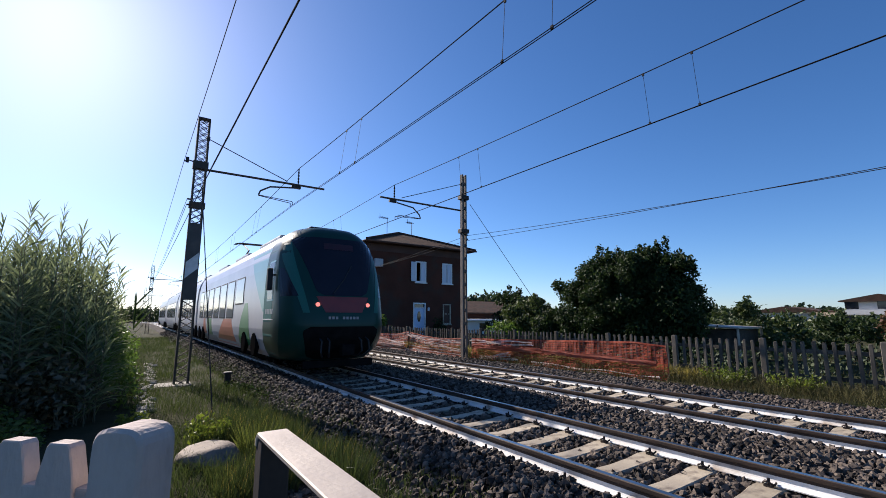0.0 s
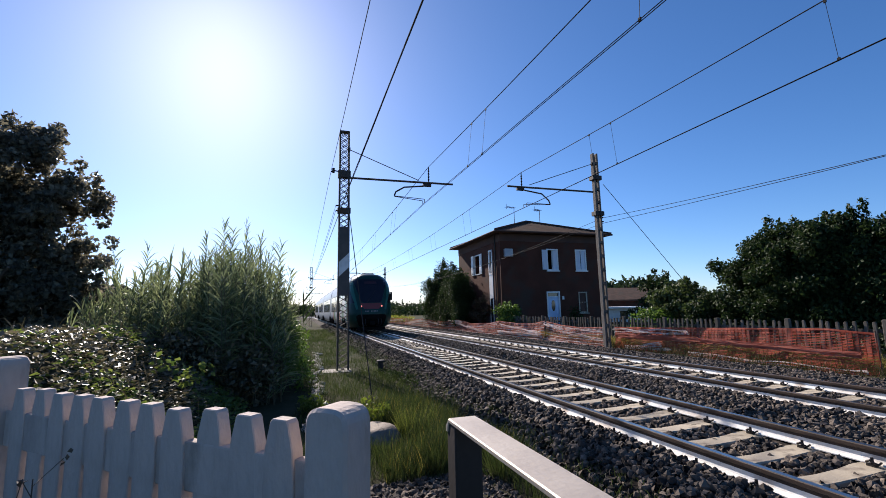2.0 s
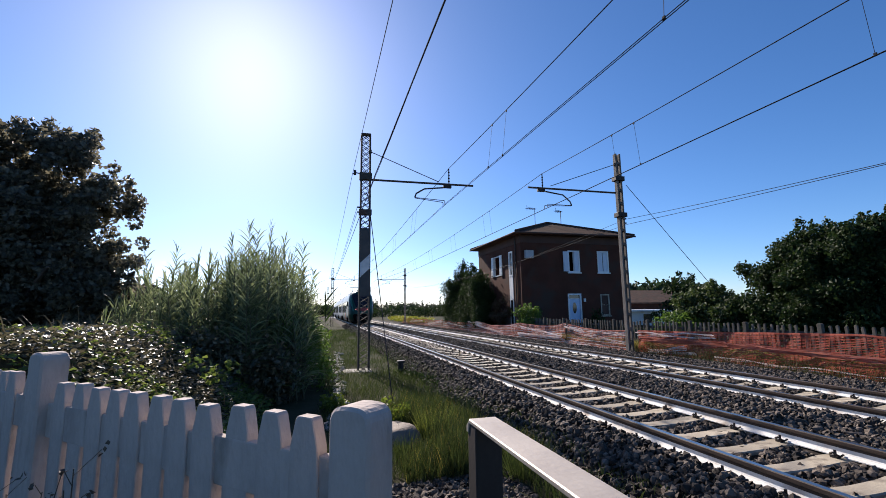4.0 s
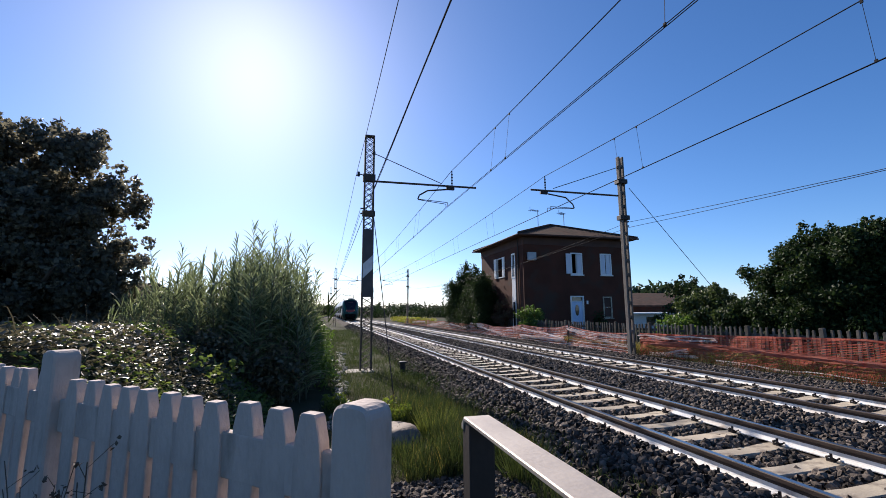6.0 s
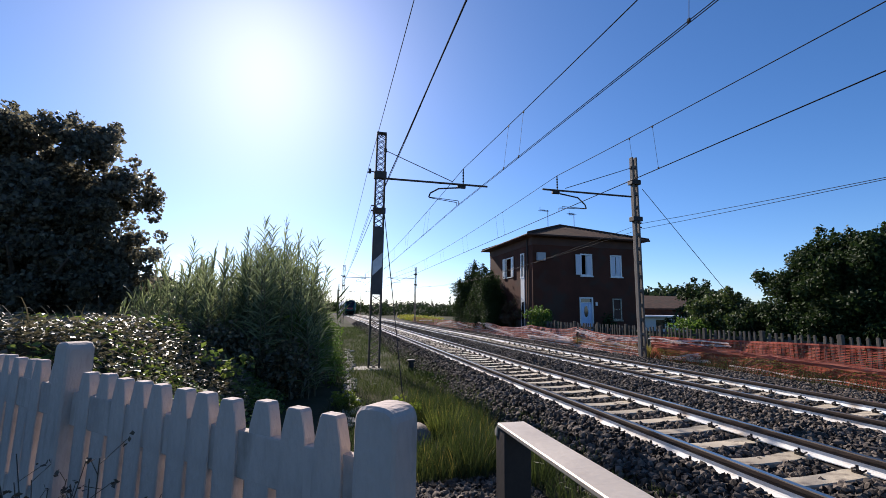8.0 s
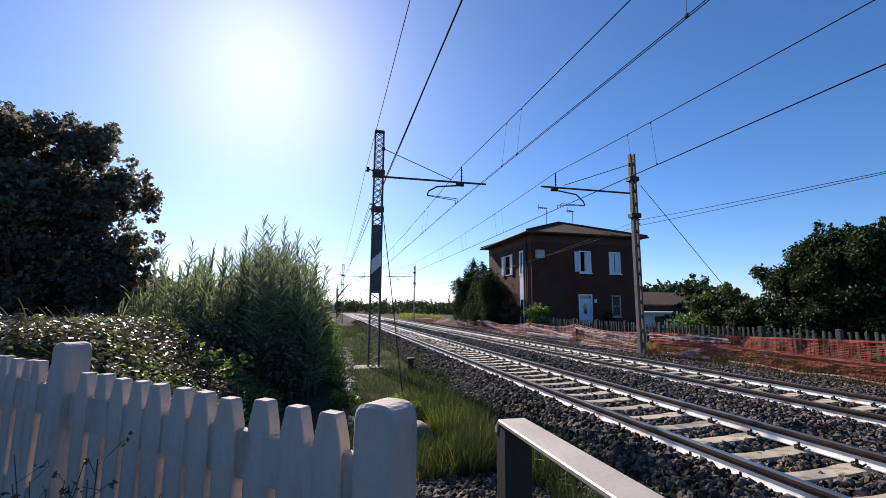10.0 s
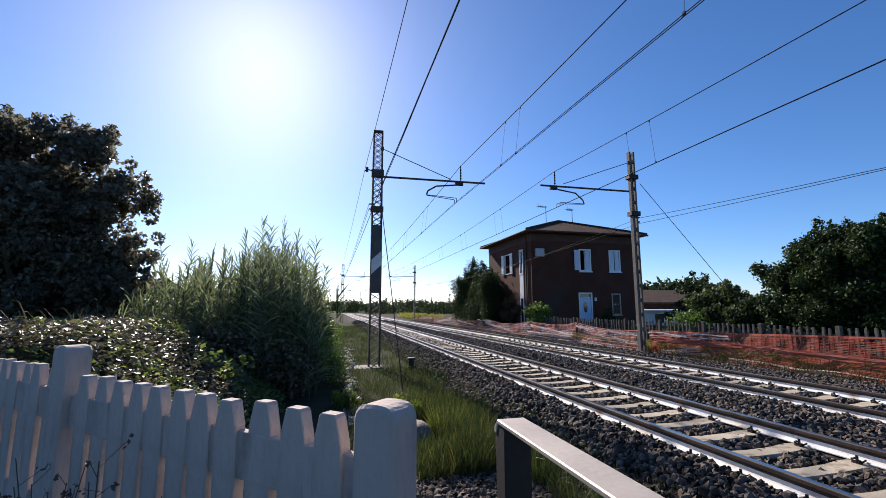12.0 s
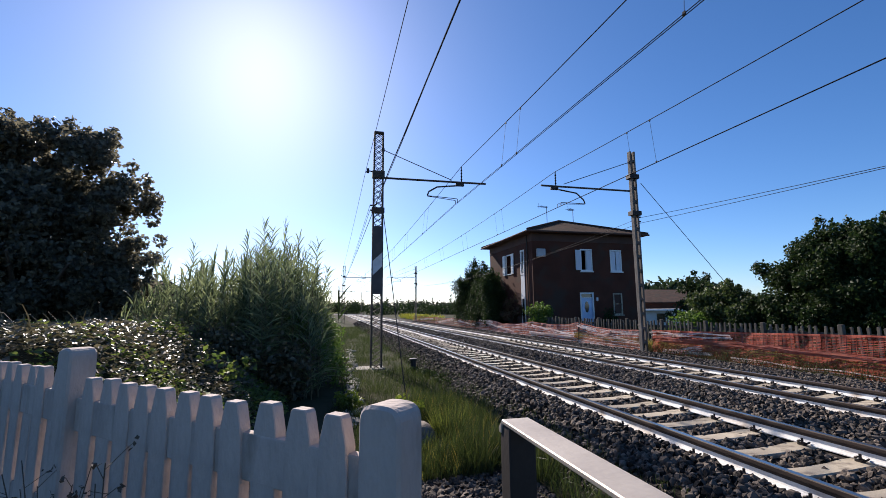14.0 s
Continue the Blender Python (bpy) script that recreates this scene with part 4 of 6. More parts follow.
        for k in range(5):
            part("number_bar", side_patch(s, (1.45 + 0.17 * k,) * 2, (1.57 + 0.17 * k,) * 2, 1.52, 1.66, 0.006, 1), mat_grey, tr)
        # teal stripe down the corner of the nose, beside the windscreen
        bm = bmesh.new()
        rows = []
        for a in range(15):
            z = 1.55 + 0.155 * a
            f0 = 0.60 + 0.022 * a
            f1 = min(0.97, f0 + 0.10 + 0.006 * a)
            rows.append([bm.verts.new((s * (f0 + (f1 - f0) * b / 5) * width_at(z), nose_y(f0 + (f1 - f0) * b / 5, z) - 0.007, z)) for b in range(6)])
        for ra, rb in zip(rows, rows[1:]):
            for b in range(5):
                bm.faces.new((ra[b], ra[b + 1], rb[b + 1], rb[b]))
        for v in bmesh.ops.extrude_face_region(bm, geom=bm.faces[:])["geom"]:
            if isinstance(v, bmesh.types.BMVert):
                v.co.y += 0.02
        part("livery_stripe", bm, T_MID, tr, "teal stripe beside the windscreen")
        # three-cornered window on the rounded corner of the nose
        bm = bmesh.new()
        rows = []
        for a in range(9):
            z = 1.98 + 0.095 * a
            f0 = 0.76 + 0.022 * a
            rows.append([bm.verts.new((s * (f0 + (0.985 - f0) * b / 6) * width_at(z), nose_y(f0 + (0.985 - f0) * b / 6, z) - 0.012, z)) for b in range(7)])
        for ra, rb in zip(rows, rows[1:]):
            for b in range(6):
                bm.faces.new((ra[b], ra[b + 1], rb[b + 1], rb[b]))
        for v in bmesh.ops.extrude_face_region(bm, geom=bm.faces[:])["geom"]:
            if isinstance(v, bmesh.types.BMVert):
                v.co.y += 0.03
        part("cab_side_window", bm, T_GLASS, tr)
    # pantograph
    bm = bmesh.new()
    for s in (-0.45, 0.45):
        tube(bm, [(s, 12.3, 4.12), (s * 0.8, 11.1, 4.55)], 0.035, 6)
        tube(bm, [(s * 0.8, 11.1, 4.55), (s, 12.2, 5.0)], 0.028, 6)
    tube(bm, [(-0.8, 12.2, 4.98), (-0.6, 12.2, 5.04), (0.6, 12.2, 5.04), (0.8, 12.2, 4.98)], 0.03, 6)
    tube(bm, [(-0.8, 12.45, 4.98), (-0.6, 12.45, 5.04), (0.6, 12.45, 5.04), (0.8, 12.45, 4.98)], 0.03, 6)
    part("pantograph", bm, IRON, tr)
    b2 = bmesh.new()
    box(b2, -0.42, 0.42, 1.9, 2.6, 4.03, 4.14, 0.03)
    part("roof_horn_box", b2, BLACK, tr)
    # back end closes the set
    bm = bmesh.new()
    prism(bm, [(x * 0.93, z) for x, z in sec], 72.0, 73.6)
    part("cab", bm, T_GREEN, tr)
    return tr


TRAIN = build_train()


# ---- house beside the line ----
HX0, HX1, HY0, HY1, HZ, EAVE = 9.65, 18.3, 26.0, 34.6, -0.25, 6.75


def wall_cells(bm, u0, u1, z0, z1, openings, put):
    us = sorted({u0, u1, *[o[0] for o in openings], *[o[1] for o in openings]})
    zs = sorted({z0, z1, *[o[2] for o in openings], *[o[3] for o in openings]})
    for a, b in zip(us, us[1:]):
        for c, d in zip(zs, zs[1:]):
            m, n = (a + b) / 2, (c + d) / 2
            if not any(o[0] < m < o[1] and o[2] < n < o[3] for o in openings):
                put(a, b, c, d)


def build_house():
    h = thing("house", "two-storey brown-red plastered house with hipped tile roof beside the railway", "house")
    T = 0.35
    front = [(13.42, 14.38, 4.1, 5.7), (15.88, 16.84, 4.1, 5.7), (13.25, 14.35, HZ, 2.55), (15.95, 16.7, 0.95, 2.5)]
    left = [(29.75, 30.95, 4.1, 5.7), (27.35, 28.0, 3.9, 5.75)]
    bm = bmesh.new()
    wall_cells(bm, HX0, HX1, HZ - 0.2, EAVE, front, lambda a, b, c, d: box(bm, a, b, HY0, HY0 + T, c, d))
    bmesh.ops.remove_doubles(bm, verts=bm.verts, dist=0.001)
    part("wall", bm, PLASTER, h)
    bm = bmesh.new()
    wall_cells(bm, HY0 + T, HY1, HZ - 0.2, EAVE, left, lambda a, b, c, d: box(bm, HX0, HX0 + T, a, b, c, d))
    bmesh.ops.remove_doubles(bm, verts=bm.verts, dist=0.001)
    part("wall", bm, PLASTER, h)
    bm = bmesh.new()
    box(bm, HX1 - T, HX1, HY0 + T, HY1, HZ - 0.2, EAVE)
    part("wall", bm, PLASTER, h)
    bm = bmesh.new()
    box(bm, HX0 + T, HX1 - T, HY1 - T, HY1, HZ - 0.2, EAVE)
    part("wall", bm, PLASTER, h)
    bm = bmesh.new()
    box(bm, HX0 + T, HX1 - T, HY0 + T, HY1 - T, 3.05, 3.25)
    box(bm, HX0 + T, HX1 - T, HY0 + T, HY1 - T, 6.5, 6.7)
    part("floor_slab", bm, PLASTER_DARK, h)
    # darker band under the eaves and base course, a hair proud
    bm = bmesh.new()
    box(bm, HX0 - 0.03, HX1 + 0.03, HY0 - 0.03, HY0, EAVE - 0.55, EAVE)
    box(bm, HX0 - 0.03, HX0, HY0, HY1, EAVE - 0.55, EAVE)
    part("eaves_band", bm, PLASTER_DARK, h)
    # hipped roof in tiles
    ov = 0.55
    x0, x1, y0, y1 = HX0 - ov, HX1 + ov, HY0 - ov, HY1 + ov
    cx, cy = (x0 + x1) / 2, (y0 + y1) / 2
    rz, half = 8.5, 0.5
    ez = EAVE + 0.02
    bm = bmesh.new()
    box(bm, x0, x1, y0, y1, ez, ez + 0.12)
    part("soffit", bm, PLASTER_DARK, h)
    bm = bmesh.new()
    corners = [Vector(p) for p in ((x0 - 0.03, y0 - 0.03, ez + 0.1), (x1 + 0.03, y0 - 0.03, ez + 0.1), (x1 + 0.03, y1 + 0.03, ez + 0.1), (x0 - 0.03, y1 + 0.03, ez + 0.1))]
    r0, r1 = Vector((cx, cy - half, rz)), Vector((cx, cy + half, rz))
    slopes = ((corners[0], corners[1], r0, r0), (corners[1], corners[2], r1, r0), (corners[2], corners[3], r1, r1), (corners[3], corners[0], r0, r1))
    for a, b, c, d in slopes:
        up = (b - a).cross(d - a).normalized()
        base = b - a
        p0, p1 = (d - a).dot(base) / base.length_squared, (c - a).dot(base) / base.length_squared
        rise = (d - a) - base * p0
        n = int(base.length / 0.23)
        for k in range(n):
            f0, f1, fm = k / n, (k + 1) / n, (k + 0.5) / n
            def ed(f, lift):
                lo = a + base * f + up * lift
                return lo, lo + rise * max(0.004, min(f / p0, (1 - f) / (1 - p1), 1.0))
            l0, h0 = ed(f0, 0)
            lm, hm = ed(fm, 0.035)
            l1, h1 = ed(f1, 0)
            vs = [bm.verts.new(v) for v in (l0, lm, l1, h0, hm, h1)]
            for q in ((0, 1, 4, 3), (1, 2, 5, 4)):
                try:
                    bm.faces.new([vs[i] for i in q])
                except ValueError:
                    pass
    roof = part("roof", bm, ROOF, h, "low hipped terracotta roof")
    bm = bmesh.new()
    for a, b in ((corners[0], r0), (corners[1], r0), (corners[2], r1), (corners[3], r1), (r0, r1)):
        tube(bm, [a + Vector((0, 0, 0.06)), b + Vector((0, 0, 0.06))], 0.09, 8)
    part("ridge_tiles", bm, ROOF, roof)
    # gutter
    bm = bmesh.new()
    for a, b in (((x0 - 0.06, y0 - 0.06), (x1 + 0.06, y0 - 0.06)), ((x0 - 0.06, y0 - 0.06), (x0 - 0.06, y1 + 0.06))):
        tube(bm, [(*a, ez + 0.05), (*b, ez + 0.05)], 0.07, 8)
    part("gutter", bm, PLASTER_DARK, h)
    bm = bmesh.new()
    tube(bm, [(HX0 - 0.06, HY0 + 0.75, -0.2), (HX0 - 0.06, HY0 + 0.75, EAVE)], 0.05, 8)
    part("downpipe", bm, MAST, h)
    # front windows with white frames and curtains
    for u0, u1, z0, z1 in (front[0], front[1], front[3]):
        w = part("window", frame_bm(u0, u1, z0, z1, 0.09, HY0 - 0.03, HY0 + 0.08), WHITE if z0 > 3 else CONCRETE, h, "white-framed window with drawn curtains")
        bm = bmesh.new()
        m = (u0 + u1) / 2
        m += 0.04 if u0 == front[0][0] else 0
        box(bm, m - 0.035, m + 0.035, HY0 + 0.1, HY0 + 0.15, z0 + 0.09, z1 - 0.09)
        box(bm, u0 + 0.09, u0 + 0.15, HY0 + 0.1, HY0 + 0.15, z0 + 0.09, z1 - 0.09)
        box(bm, u1 - 0.15, u1 - 0.09, HY0 + 0.1, HY0 + 0.15, z0 + 0.09, z1 - 0.09)
        part("sash", bm, WHITE, w)
        if (u0, z0) != front[0][::2]:
            bm = bmesh.new()
            box(bm, u0 + 0.09, u1 - 0.09, HY0 + 0.125, HY0 + 0.135, z0 + 0.09, z1 - 0.09)
            part("pane", bm, PANE, w)
        if z0 < 3:
            bm = bmesh.new()
            box(bm, u0 + 0.09, u1 - 0.09, HY0 + 0.03, HY0 + 0.06, z0 + 0.09, (z0 + z1) / 2 - 0.03)
            box(bm, u0 + 0.09, u1 - 0.09, HY0 + 0.03, HY0 + 0.06, (z0 + z1) / 2 + 0.03, z1 - 0.09)
            part("blind", bm, PLASTER_DARK, w, "brown blinds drawn behind the frame")
        bm = bmesh.new()
        box(bm, u0 - 0.06, u1 + 0.06, HY0 - 0.1, HY0, z0 - 0.09, z0 - 0.004)
        part("sill", bm, WHITE if z0 > 3 else CONCRETE, w)
    # half-open shutters on the first window, blinds on the second
    bm = bmesh.new()
    box(bm, 13.93, 14.29, HY0 + 0.02, HY0 + 0.055, 4.2, 5.6)
    box(bm, 12.98, 13.38, HY0 - 0.12, HY0 - 0.08, 4.15, 5.62, 0.01)
    box(bm, 13.04, 13.32, HY0 - 0.135, HY0 - 0.12, 4.25, 4.82, 0.004)
    box(bm, 13.04, 13.32, HY0 - 0.135, HY0 - 0.12, 4.92, 5.52, 0.004)
    part("shutter", bm, CURTAIN, h, "pale inner shutters standing ajar")
    bm = bmesh.new()
    for a, b in ((15.98, 16.32), (16.4, 16.74)):
        box(bm, a, b, HY0 + 0.02, HY0 + 0.055, 4.2, 5.6)
    part("shutter", bm, CURTAIN, h, "closed pale blue-white shutters")
    # door
    d = part("door", frame_bm(13.25, 14.35, HZ, 2.55, 0.1, HY0 - 0.03, HY0 + 0.1), WHITE, h, "pale blue panelled front door with an oval light")
    bm = bmesh.new()
    box(bm, 13.35, 14.25, HY0 + 0.06, HY0 + 0.11, HZ, 2.14)
    part("leaf", bm, BLUE_DOOR, d)
    bm = bmesh.new()
    box(bm, 13.35, 14.25, HY0 + 0.03, HY0 + 0.11, 2.14, 2.20)
    part("transom_bar", bm, WHITE, d)
    bm = bmesh.new()
    box(bm, 13.35, 14.25, HY0 + 0.08, HY0 + 0.09, 2.20, 2.45)
    part("transom_pane", bm, PANE, d)
    bm = bmesh.new()
    for a, b, c, e in ((13.45, 13.75, 0.0, 0.75), (13.85, 14.15, 0.0, 0.75), (13.45, 13.60, 0.95, 2.02), (14.0, 14.15, 0.95, 2.02)):
        box(bm, a, b, HY0 + 0.045, HY0 + 0.058, c, e, 0.004)
    part("panel", bm, BLUE_DOOR, d)
    bm = bmesh.new()
    prism(bm, [(13.8 + 0.15 * math.cos(t), 1.52 + 0.40 * math.sin(t)) for t in np.linspace(0, 2 * math.pi, 20, endpoint=False)], HY0 + 0.035, HY0 + 0.058)
    part("oval_light", bm, PANE, d)
    bm = bmesh.new()
    box(bm, 14.52, 14.66, HY0 - 0.12, HY0, 1.95, 2.2, 0.02)
    part("wall_lamp", bm, WHITE, h)
    # side windows with open shutters
    u0, u1, z0, z1 = left[0]
    w = part("window", frame_bm_x(u0, u1, z0, z1, 0.07, HX0 - 0.03, HX0 + 0.08), WHITE, h, "open side window with white shutters folded back")
    for a in (u0 - 0.5, u1 + 0.02):
        bm = bmesh.new()
        box(bm, HX0 - 0.08, HX0 - 0.035, a, a + 0.48, z0, z1)
        for k in range(12):
            zz = z0 + 0.1 + k * 0.118
            box(bm, HX0 - 0.095, HX0 - 0.08, a + 0.05, a + 0.43, zz, zz + 0.05)
        part("shutter", bm, WHITE, w)
    u0, u1, z0, z1 = left[1]
    w = part("stair_window", frame_bm_x(u0, u1, z0, z1, 0.12, HX0 - 0.05, HX0 + 0.08), WHITE, h, "tall narrow stair window in a white surround")
    bm = bmesh.new()
    box(bm, HX0 + 0.1, HX0 + 0.11, u0 + 0.12, u1 - 0.12, z0 + 0.12, z1 - 0.12)
    part("pane", bm, PANE, w)
    bm = bmesh.new()
    box(bm, HX0 - 0.03, HX0, u0, u1, 2.15, z0)
    box(bm, HX0 - 0.03, HX0, u0, u0 + 0.12, HZ, 2.15)
    box(bm, HX0 - 0.03, HX0, u1 - 0.12, u1, HZ, 2.15)
    part("white_panel", bm, WHITE, h)
    bm = bmesh.new()
    box(bm, HX0 - 0.012, HX0 - 0.002, u0 + 0.12, u1 - 0.12, HZ, 2.15)
    part("side_door", bm, PANE, h, "dark glazed side door under the stair window")
    bm = bmesh.new()
    box(bm, 9.92, 10.55, HY0 - 0.28, HY0 - 0.02, 5.05, 5.62, 0.03)
    part("air_conditioner", bm, T_ROOF, h, "pale grey box on the wall")
    return h


def frame_bm(u0, u1, z0, z1, w, y0, y1):
    bm = bmesh.new()
    box(bm, u0, u0 + w, y0, y1, z0, z1)
    box(bm, u1 - w, u1, y0, y1, z0, z1)
    box(bm, u0 + w, u1 - w, y0, y1, z1 - w, z1)
    if z0 > HZ + 0.1:
        box(bm, u0 + w, u1 - w, y0, y1, z0, z0 + w)
    return bm


def frame_bm_x(u0, u1, z0, z1, w, x0, x1):
    bm = bmesh.new()
    box(bm, x0, x1, u0, u0 + w, z0, z1)
    box(bm, x0, x1, u1 - w, u1, z0, z1)
    box(bm, x0, x1, u0 + w, u1 - w, z1 - w, z1)
    box(bm, x0, x1, u0 + w, u1 - w, z0, z0 + w)
    return bm


build_house()


def antenna(x, y, z0, z1, turn):
    a = thing("tv_antenna", "thin rooftop television antenna on a pole", "antenna", "roof antennas")
    bm = bmesh.new()
    tube(bm, [(0, 0, 0), (0, 0, z1 - z0)], 0.025, 6)
    part("pole", bm, MAST, a)
    bm = bmesh.new()
    tube(bm, [(-0.9, 0, z1 - z0 - 0.1), (0.1, 0, z1 - z0 - 0.1)], 0.018, 5)
    for k in range(7):
        tube(bm, [(-0.85 + k * 0.13, -0.25, z1 - z0 - 0.1), (-0.85 + k * 0.13, 0.25, z1 - z0 - 0.1)], 0.012, 4)
    tube(bm, [(-0.9, 0, z1 - z0 - 0.3), (-0.9, 0, z1 - z0 + 0.15)], 0.015, 4)
    part("yagi_bars", bm, MAST, a)
    a.matrix_world = pose(x, y, z0, 0, 0, turn)


antenna(13.0, 30.0, 8.0, 9.8, 20)
antenna(15.4, 30.0, 7.7, 9.65, 35)


# ---- vegetation ----
def tree(name, label, base, clumps, per, size, material, trunk_r, up=0.3, droop=0.3, long=1.6, group="", n_limb=6, category="tree"):
    t = thing(name, label, category, group)
    c = np.array([q[:3] for q in clumps])
    top = Vector(c.mean(0))
    bm = bmesh.new()
    limbs(bm, (0, 0, 0), top - Vector(base), trunk_r, max(0.4, float(np.ptp(c[:, 0])) * 0.32), n_limb)
    t.location = base
    part("trunk", bm, BARK, t)
    pick = rng.choice(len(clumps), min(len(clumps), 45), replace=False)
    mid = c.mean(0)
    tips = [(*(c[i] + (c[i] - mid) / np.linalg.norm(c[i] - mid) * clumps[i][3] * 0.6 + [0, 0, clumps[i][3] * 0.35]), 0.2 * clumps[i][3] + 0.04, 0.2 * clumps[i][3] + 0.04, clumps[i][3] * 0.45) for i in pick]
    pts = np.concatenate([blobs(clumps, per), blobs(tips, per * 1.3, 0.1)]) - np.array(base)
    part("crown", leaf_mesh("crown", pts, size, material, up, long, droop), None, t)
    return t


# big tree on the left bank
lobes = ((-12.4, 5.6, 0.95), (-11.4, 5.55, 0.75), (-10.6, 5.7, 0.62), (-10.05, 5.55, 0.66), (-9.9, 4.9, 0.7), (-9.35, 4.35, 0.62), (-8.95, 4.4, 0.48), (-9.5, 3.9, 0.55),
         (-8.9, 2.95, 0.52), (-9.4, 2.6, 0.7), (-9.9, 3.1, 0.6), (-10.6, 4.2, 0.95), (-11.6, 4.4, 1.1), (-12.6, 4.4, 1.2), (-11.0, 3.0, 1.1), (-12.2, 2.8, 1.3),
         (-10.2, 2.0, 0.9), (-9.5, 1.5, 0.7), (-11.2, 1.6, 1.1), (-12.4, 1.3, 1.2), (-10.1, 0.8, 0.9), (-11.4, 0.5, 1.0), (-9.3, 0.7, 0.75), (-11.9, 5.85, 0.6), (-9.15, 2.05, 0.72), (-9.7, 2.1, 0.85), (-8.9, 1.5, 0.65), (-8.75, 0.8, 0.65), (-9.8, 1.2, 0.9), (-10.8, 3.6, 1.0), (-10.2, 2.6, 0.8), (-11.8, 3.6, 1.2), (-10.9, 2.2, 1.0))
sprigs = ((-12.0, 6.35), (-11.3, 6.1), (-10.75, 6.3), (-10.35, 6.05), (-9.85, 6.2), (-9.5, 5.75), (-9.3, 5.3), (-8.75, 4.75), (-8.5, 4.35), (-8.7, 3.85), (-8.5, 3.3), (-8.45, 2.75))
clumps = []
for x, z, r in lobes:
    for u in unit(int(12 * r + 4)):
        a = r * rng.uniform(0.32, 0.55)
        clumps.append((x + u[0] * r * 0.72, 10.6 + u[1] * r * 0.9 + rng.uniform(-0.5, 0.5), z + u[2] * r * 0.62, a, a, a * 0.8))
clumps += [(x, 10.6 + rng.uniform(-0.4, 0.4), z, 0.17, 0.2, 0.2) for x, z in sprigs]
tree("broadleaf_tree", "large backlit broad-leaved tree with lobed grey-green crown", (-12.0, 11.5, -0.45), clumps, 1750, 0.092, LEAF_FIG, 0.22, long=1.25)
tree("garden_tree", "dense dark green fruit tree behind the concrete fence", (14.4, 9.2, -0.25),
     crown_clumps(14.4, 9.1, 1.9, 2.3, 3.05, 2.38, 200, 0.46) + crown_clumps(14.2, 9.1, 0.7, 1.9, 2.9, 1.0, 30, 0.6) + [(13.9, 11.9, 2.6, 0.6, 0.7, 0.5), (13.7, 12.4, 3.0, 0.4, 0.45, 0.3), (14.3, 7.2, 4.45, 0.16, 0.16, 0.5), (14.3, 10.4, 4.5, 0.2, 0.2, 0.4), (13.9, 6.3, 3.6, 0.4, 0.4, 0.35), (14.0, 10.6, 1.2, 1.0, 1.3, 1.2), (13.8, 8.4, 1.6, 1.2, 1.3, 1.4), (13.8, 6.6, 1.6, 1.1, 1.0, 1.4), (13.6, 11.4, 2.0, 0.6, 0.6, 0.7), (13.4, 9.4, 0.5, 0.9, 1.8, 0.7), (13.4, 7.0, 0.5, 0.9, 1.4, 0.7), (14.2, 6.9, 3.75, 0.5, 0.5, 0.4), (14.3, 6.5, 3.2, 0.5, 0.5, 0.5), (14.2, 7.7, 4.05, 0.5, 0.5, 0.35), (14.2, 8.3, 4.3, 0.14, 0.14, 0.35), (14.2, 9.4, 4.4, 0.13, 0.13, 0.35), (14.2, 9.9, 4.35, 0.12, 0.12, 0.35), (14.2, 6.6, 3.95, 0.12, 0.12, 0.3)],
     2300, 0.085, LEAF_DARK, 0.18, droop=0.8)
tree("garden_shrub", "rounded green shrub behind the fence", (12.6, 13.6, -0.25), crown_clumps(12.8, 13.6, 1.25, 1.0, 1.5, 1.15, 44, 0.42), 1500, 0.08, LEAF_MID, 0.08, group="garden shrubs", category="shrub")
tree("garden_shrub", "dark leafy shrub behind the fence", (13.4, 15.8, -0.25), crown_clumps(13.4, 15.8, 1.5, 1.3, 1.5, 1.3, 14, 0.55), 800, 0.1, LEAF_DARK, 0.08, group="garden shrubs", category="shrub")
tree("garden_shrub", "low yellow-green shrub behind the fence pickets", (11.2, 13.9, -0.25), crown_clumps(11.2, 13.9, 0.7, 0.6, 0.9, 0.65, 12, 0.35), 1200, 0.08, LEAF_SHRUB, 0.05, group="garden shrubs", category="shrub")
tree("garden_shrub", "low dark green shrub beside the big tree", (12.4, 11.6, -0.25), crown_clumps(12.4, 11.6, 0.8, 0.9, 1.0, 0.9, 14, 0.45), 1300, 0.085, LEAF_DARK, 0.06, group="garden shrubs", category="shrub")
for x, y, z, r, m, lab in ((17.5, 4.2, 0.5, 1.0, LEAF_MID, "bushy green garden shrub"), (19.5, 3.0, 0.5, 1.1, LEAF_DARK, "dark garden shrub"),
                           (18.0, 0.6, 0.4, 0.9, LEAF_MID, "light green garden shrub"), (21.0, 7.6, 1.0, 1.4, LEAF_MID, "tall feathery garden shrub"),
                           (17.0, -1.5, 0.5, 1.0, LEAF_DARK, "dark garden shrub"), (22.0, 1.2, 0.7, 1.3, LEAF_RED, "reddish leaved shrub")):
    tree("garden_shrub", lab + " behind the concrete fence", (x, y, -0.3), crown_clumps(x, y, z, r, r, r * 0.9, 14, r * 0.4), 700, 0.11, m, 0.06, group="garden shrubs", category="shrub")
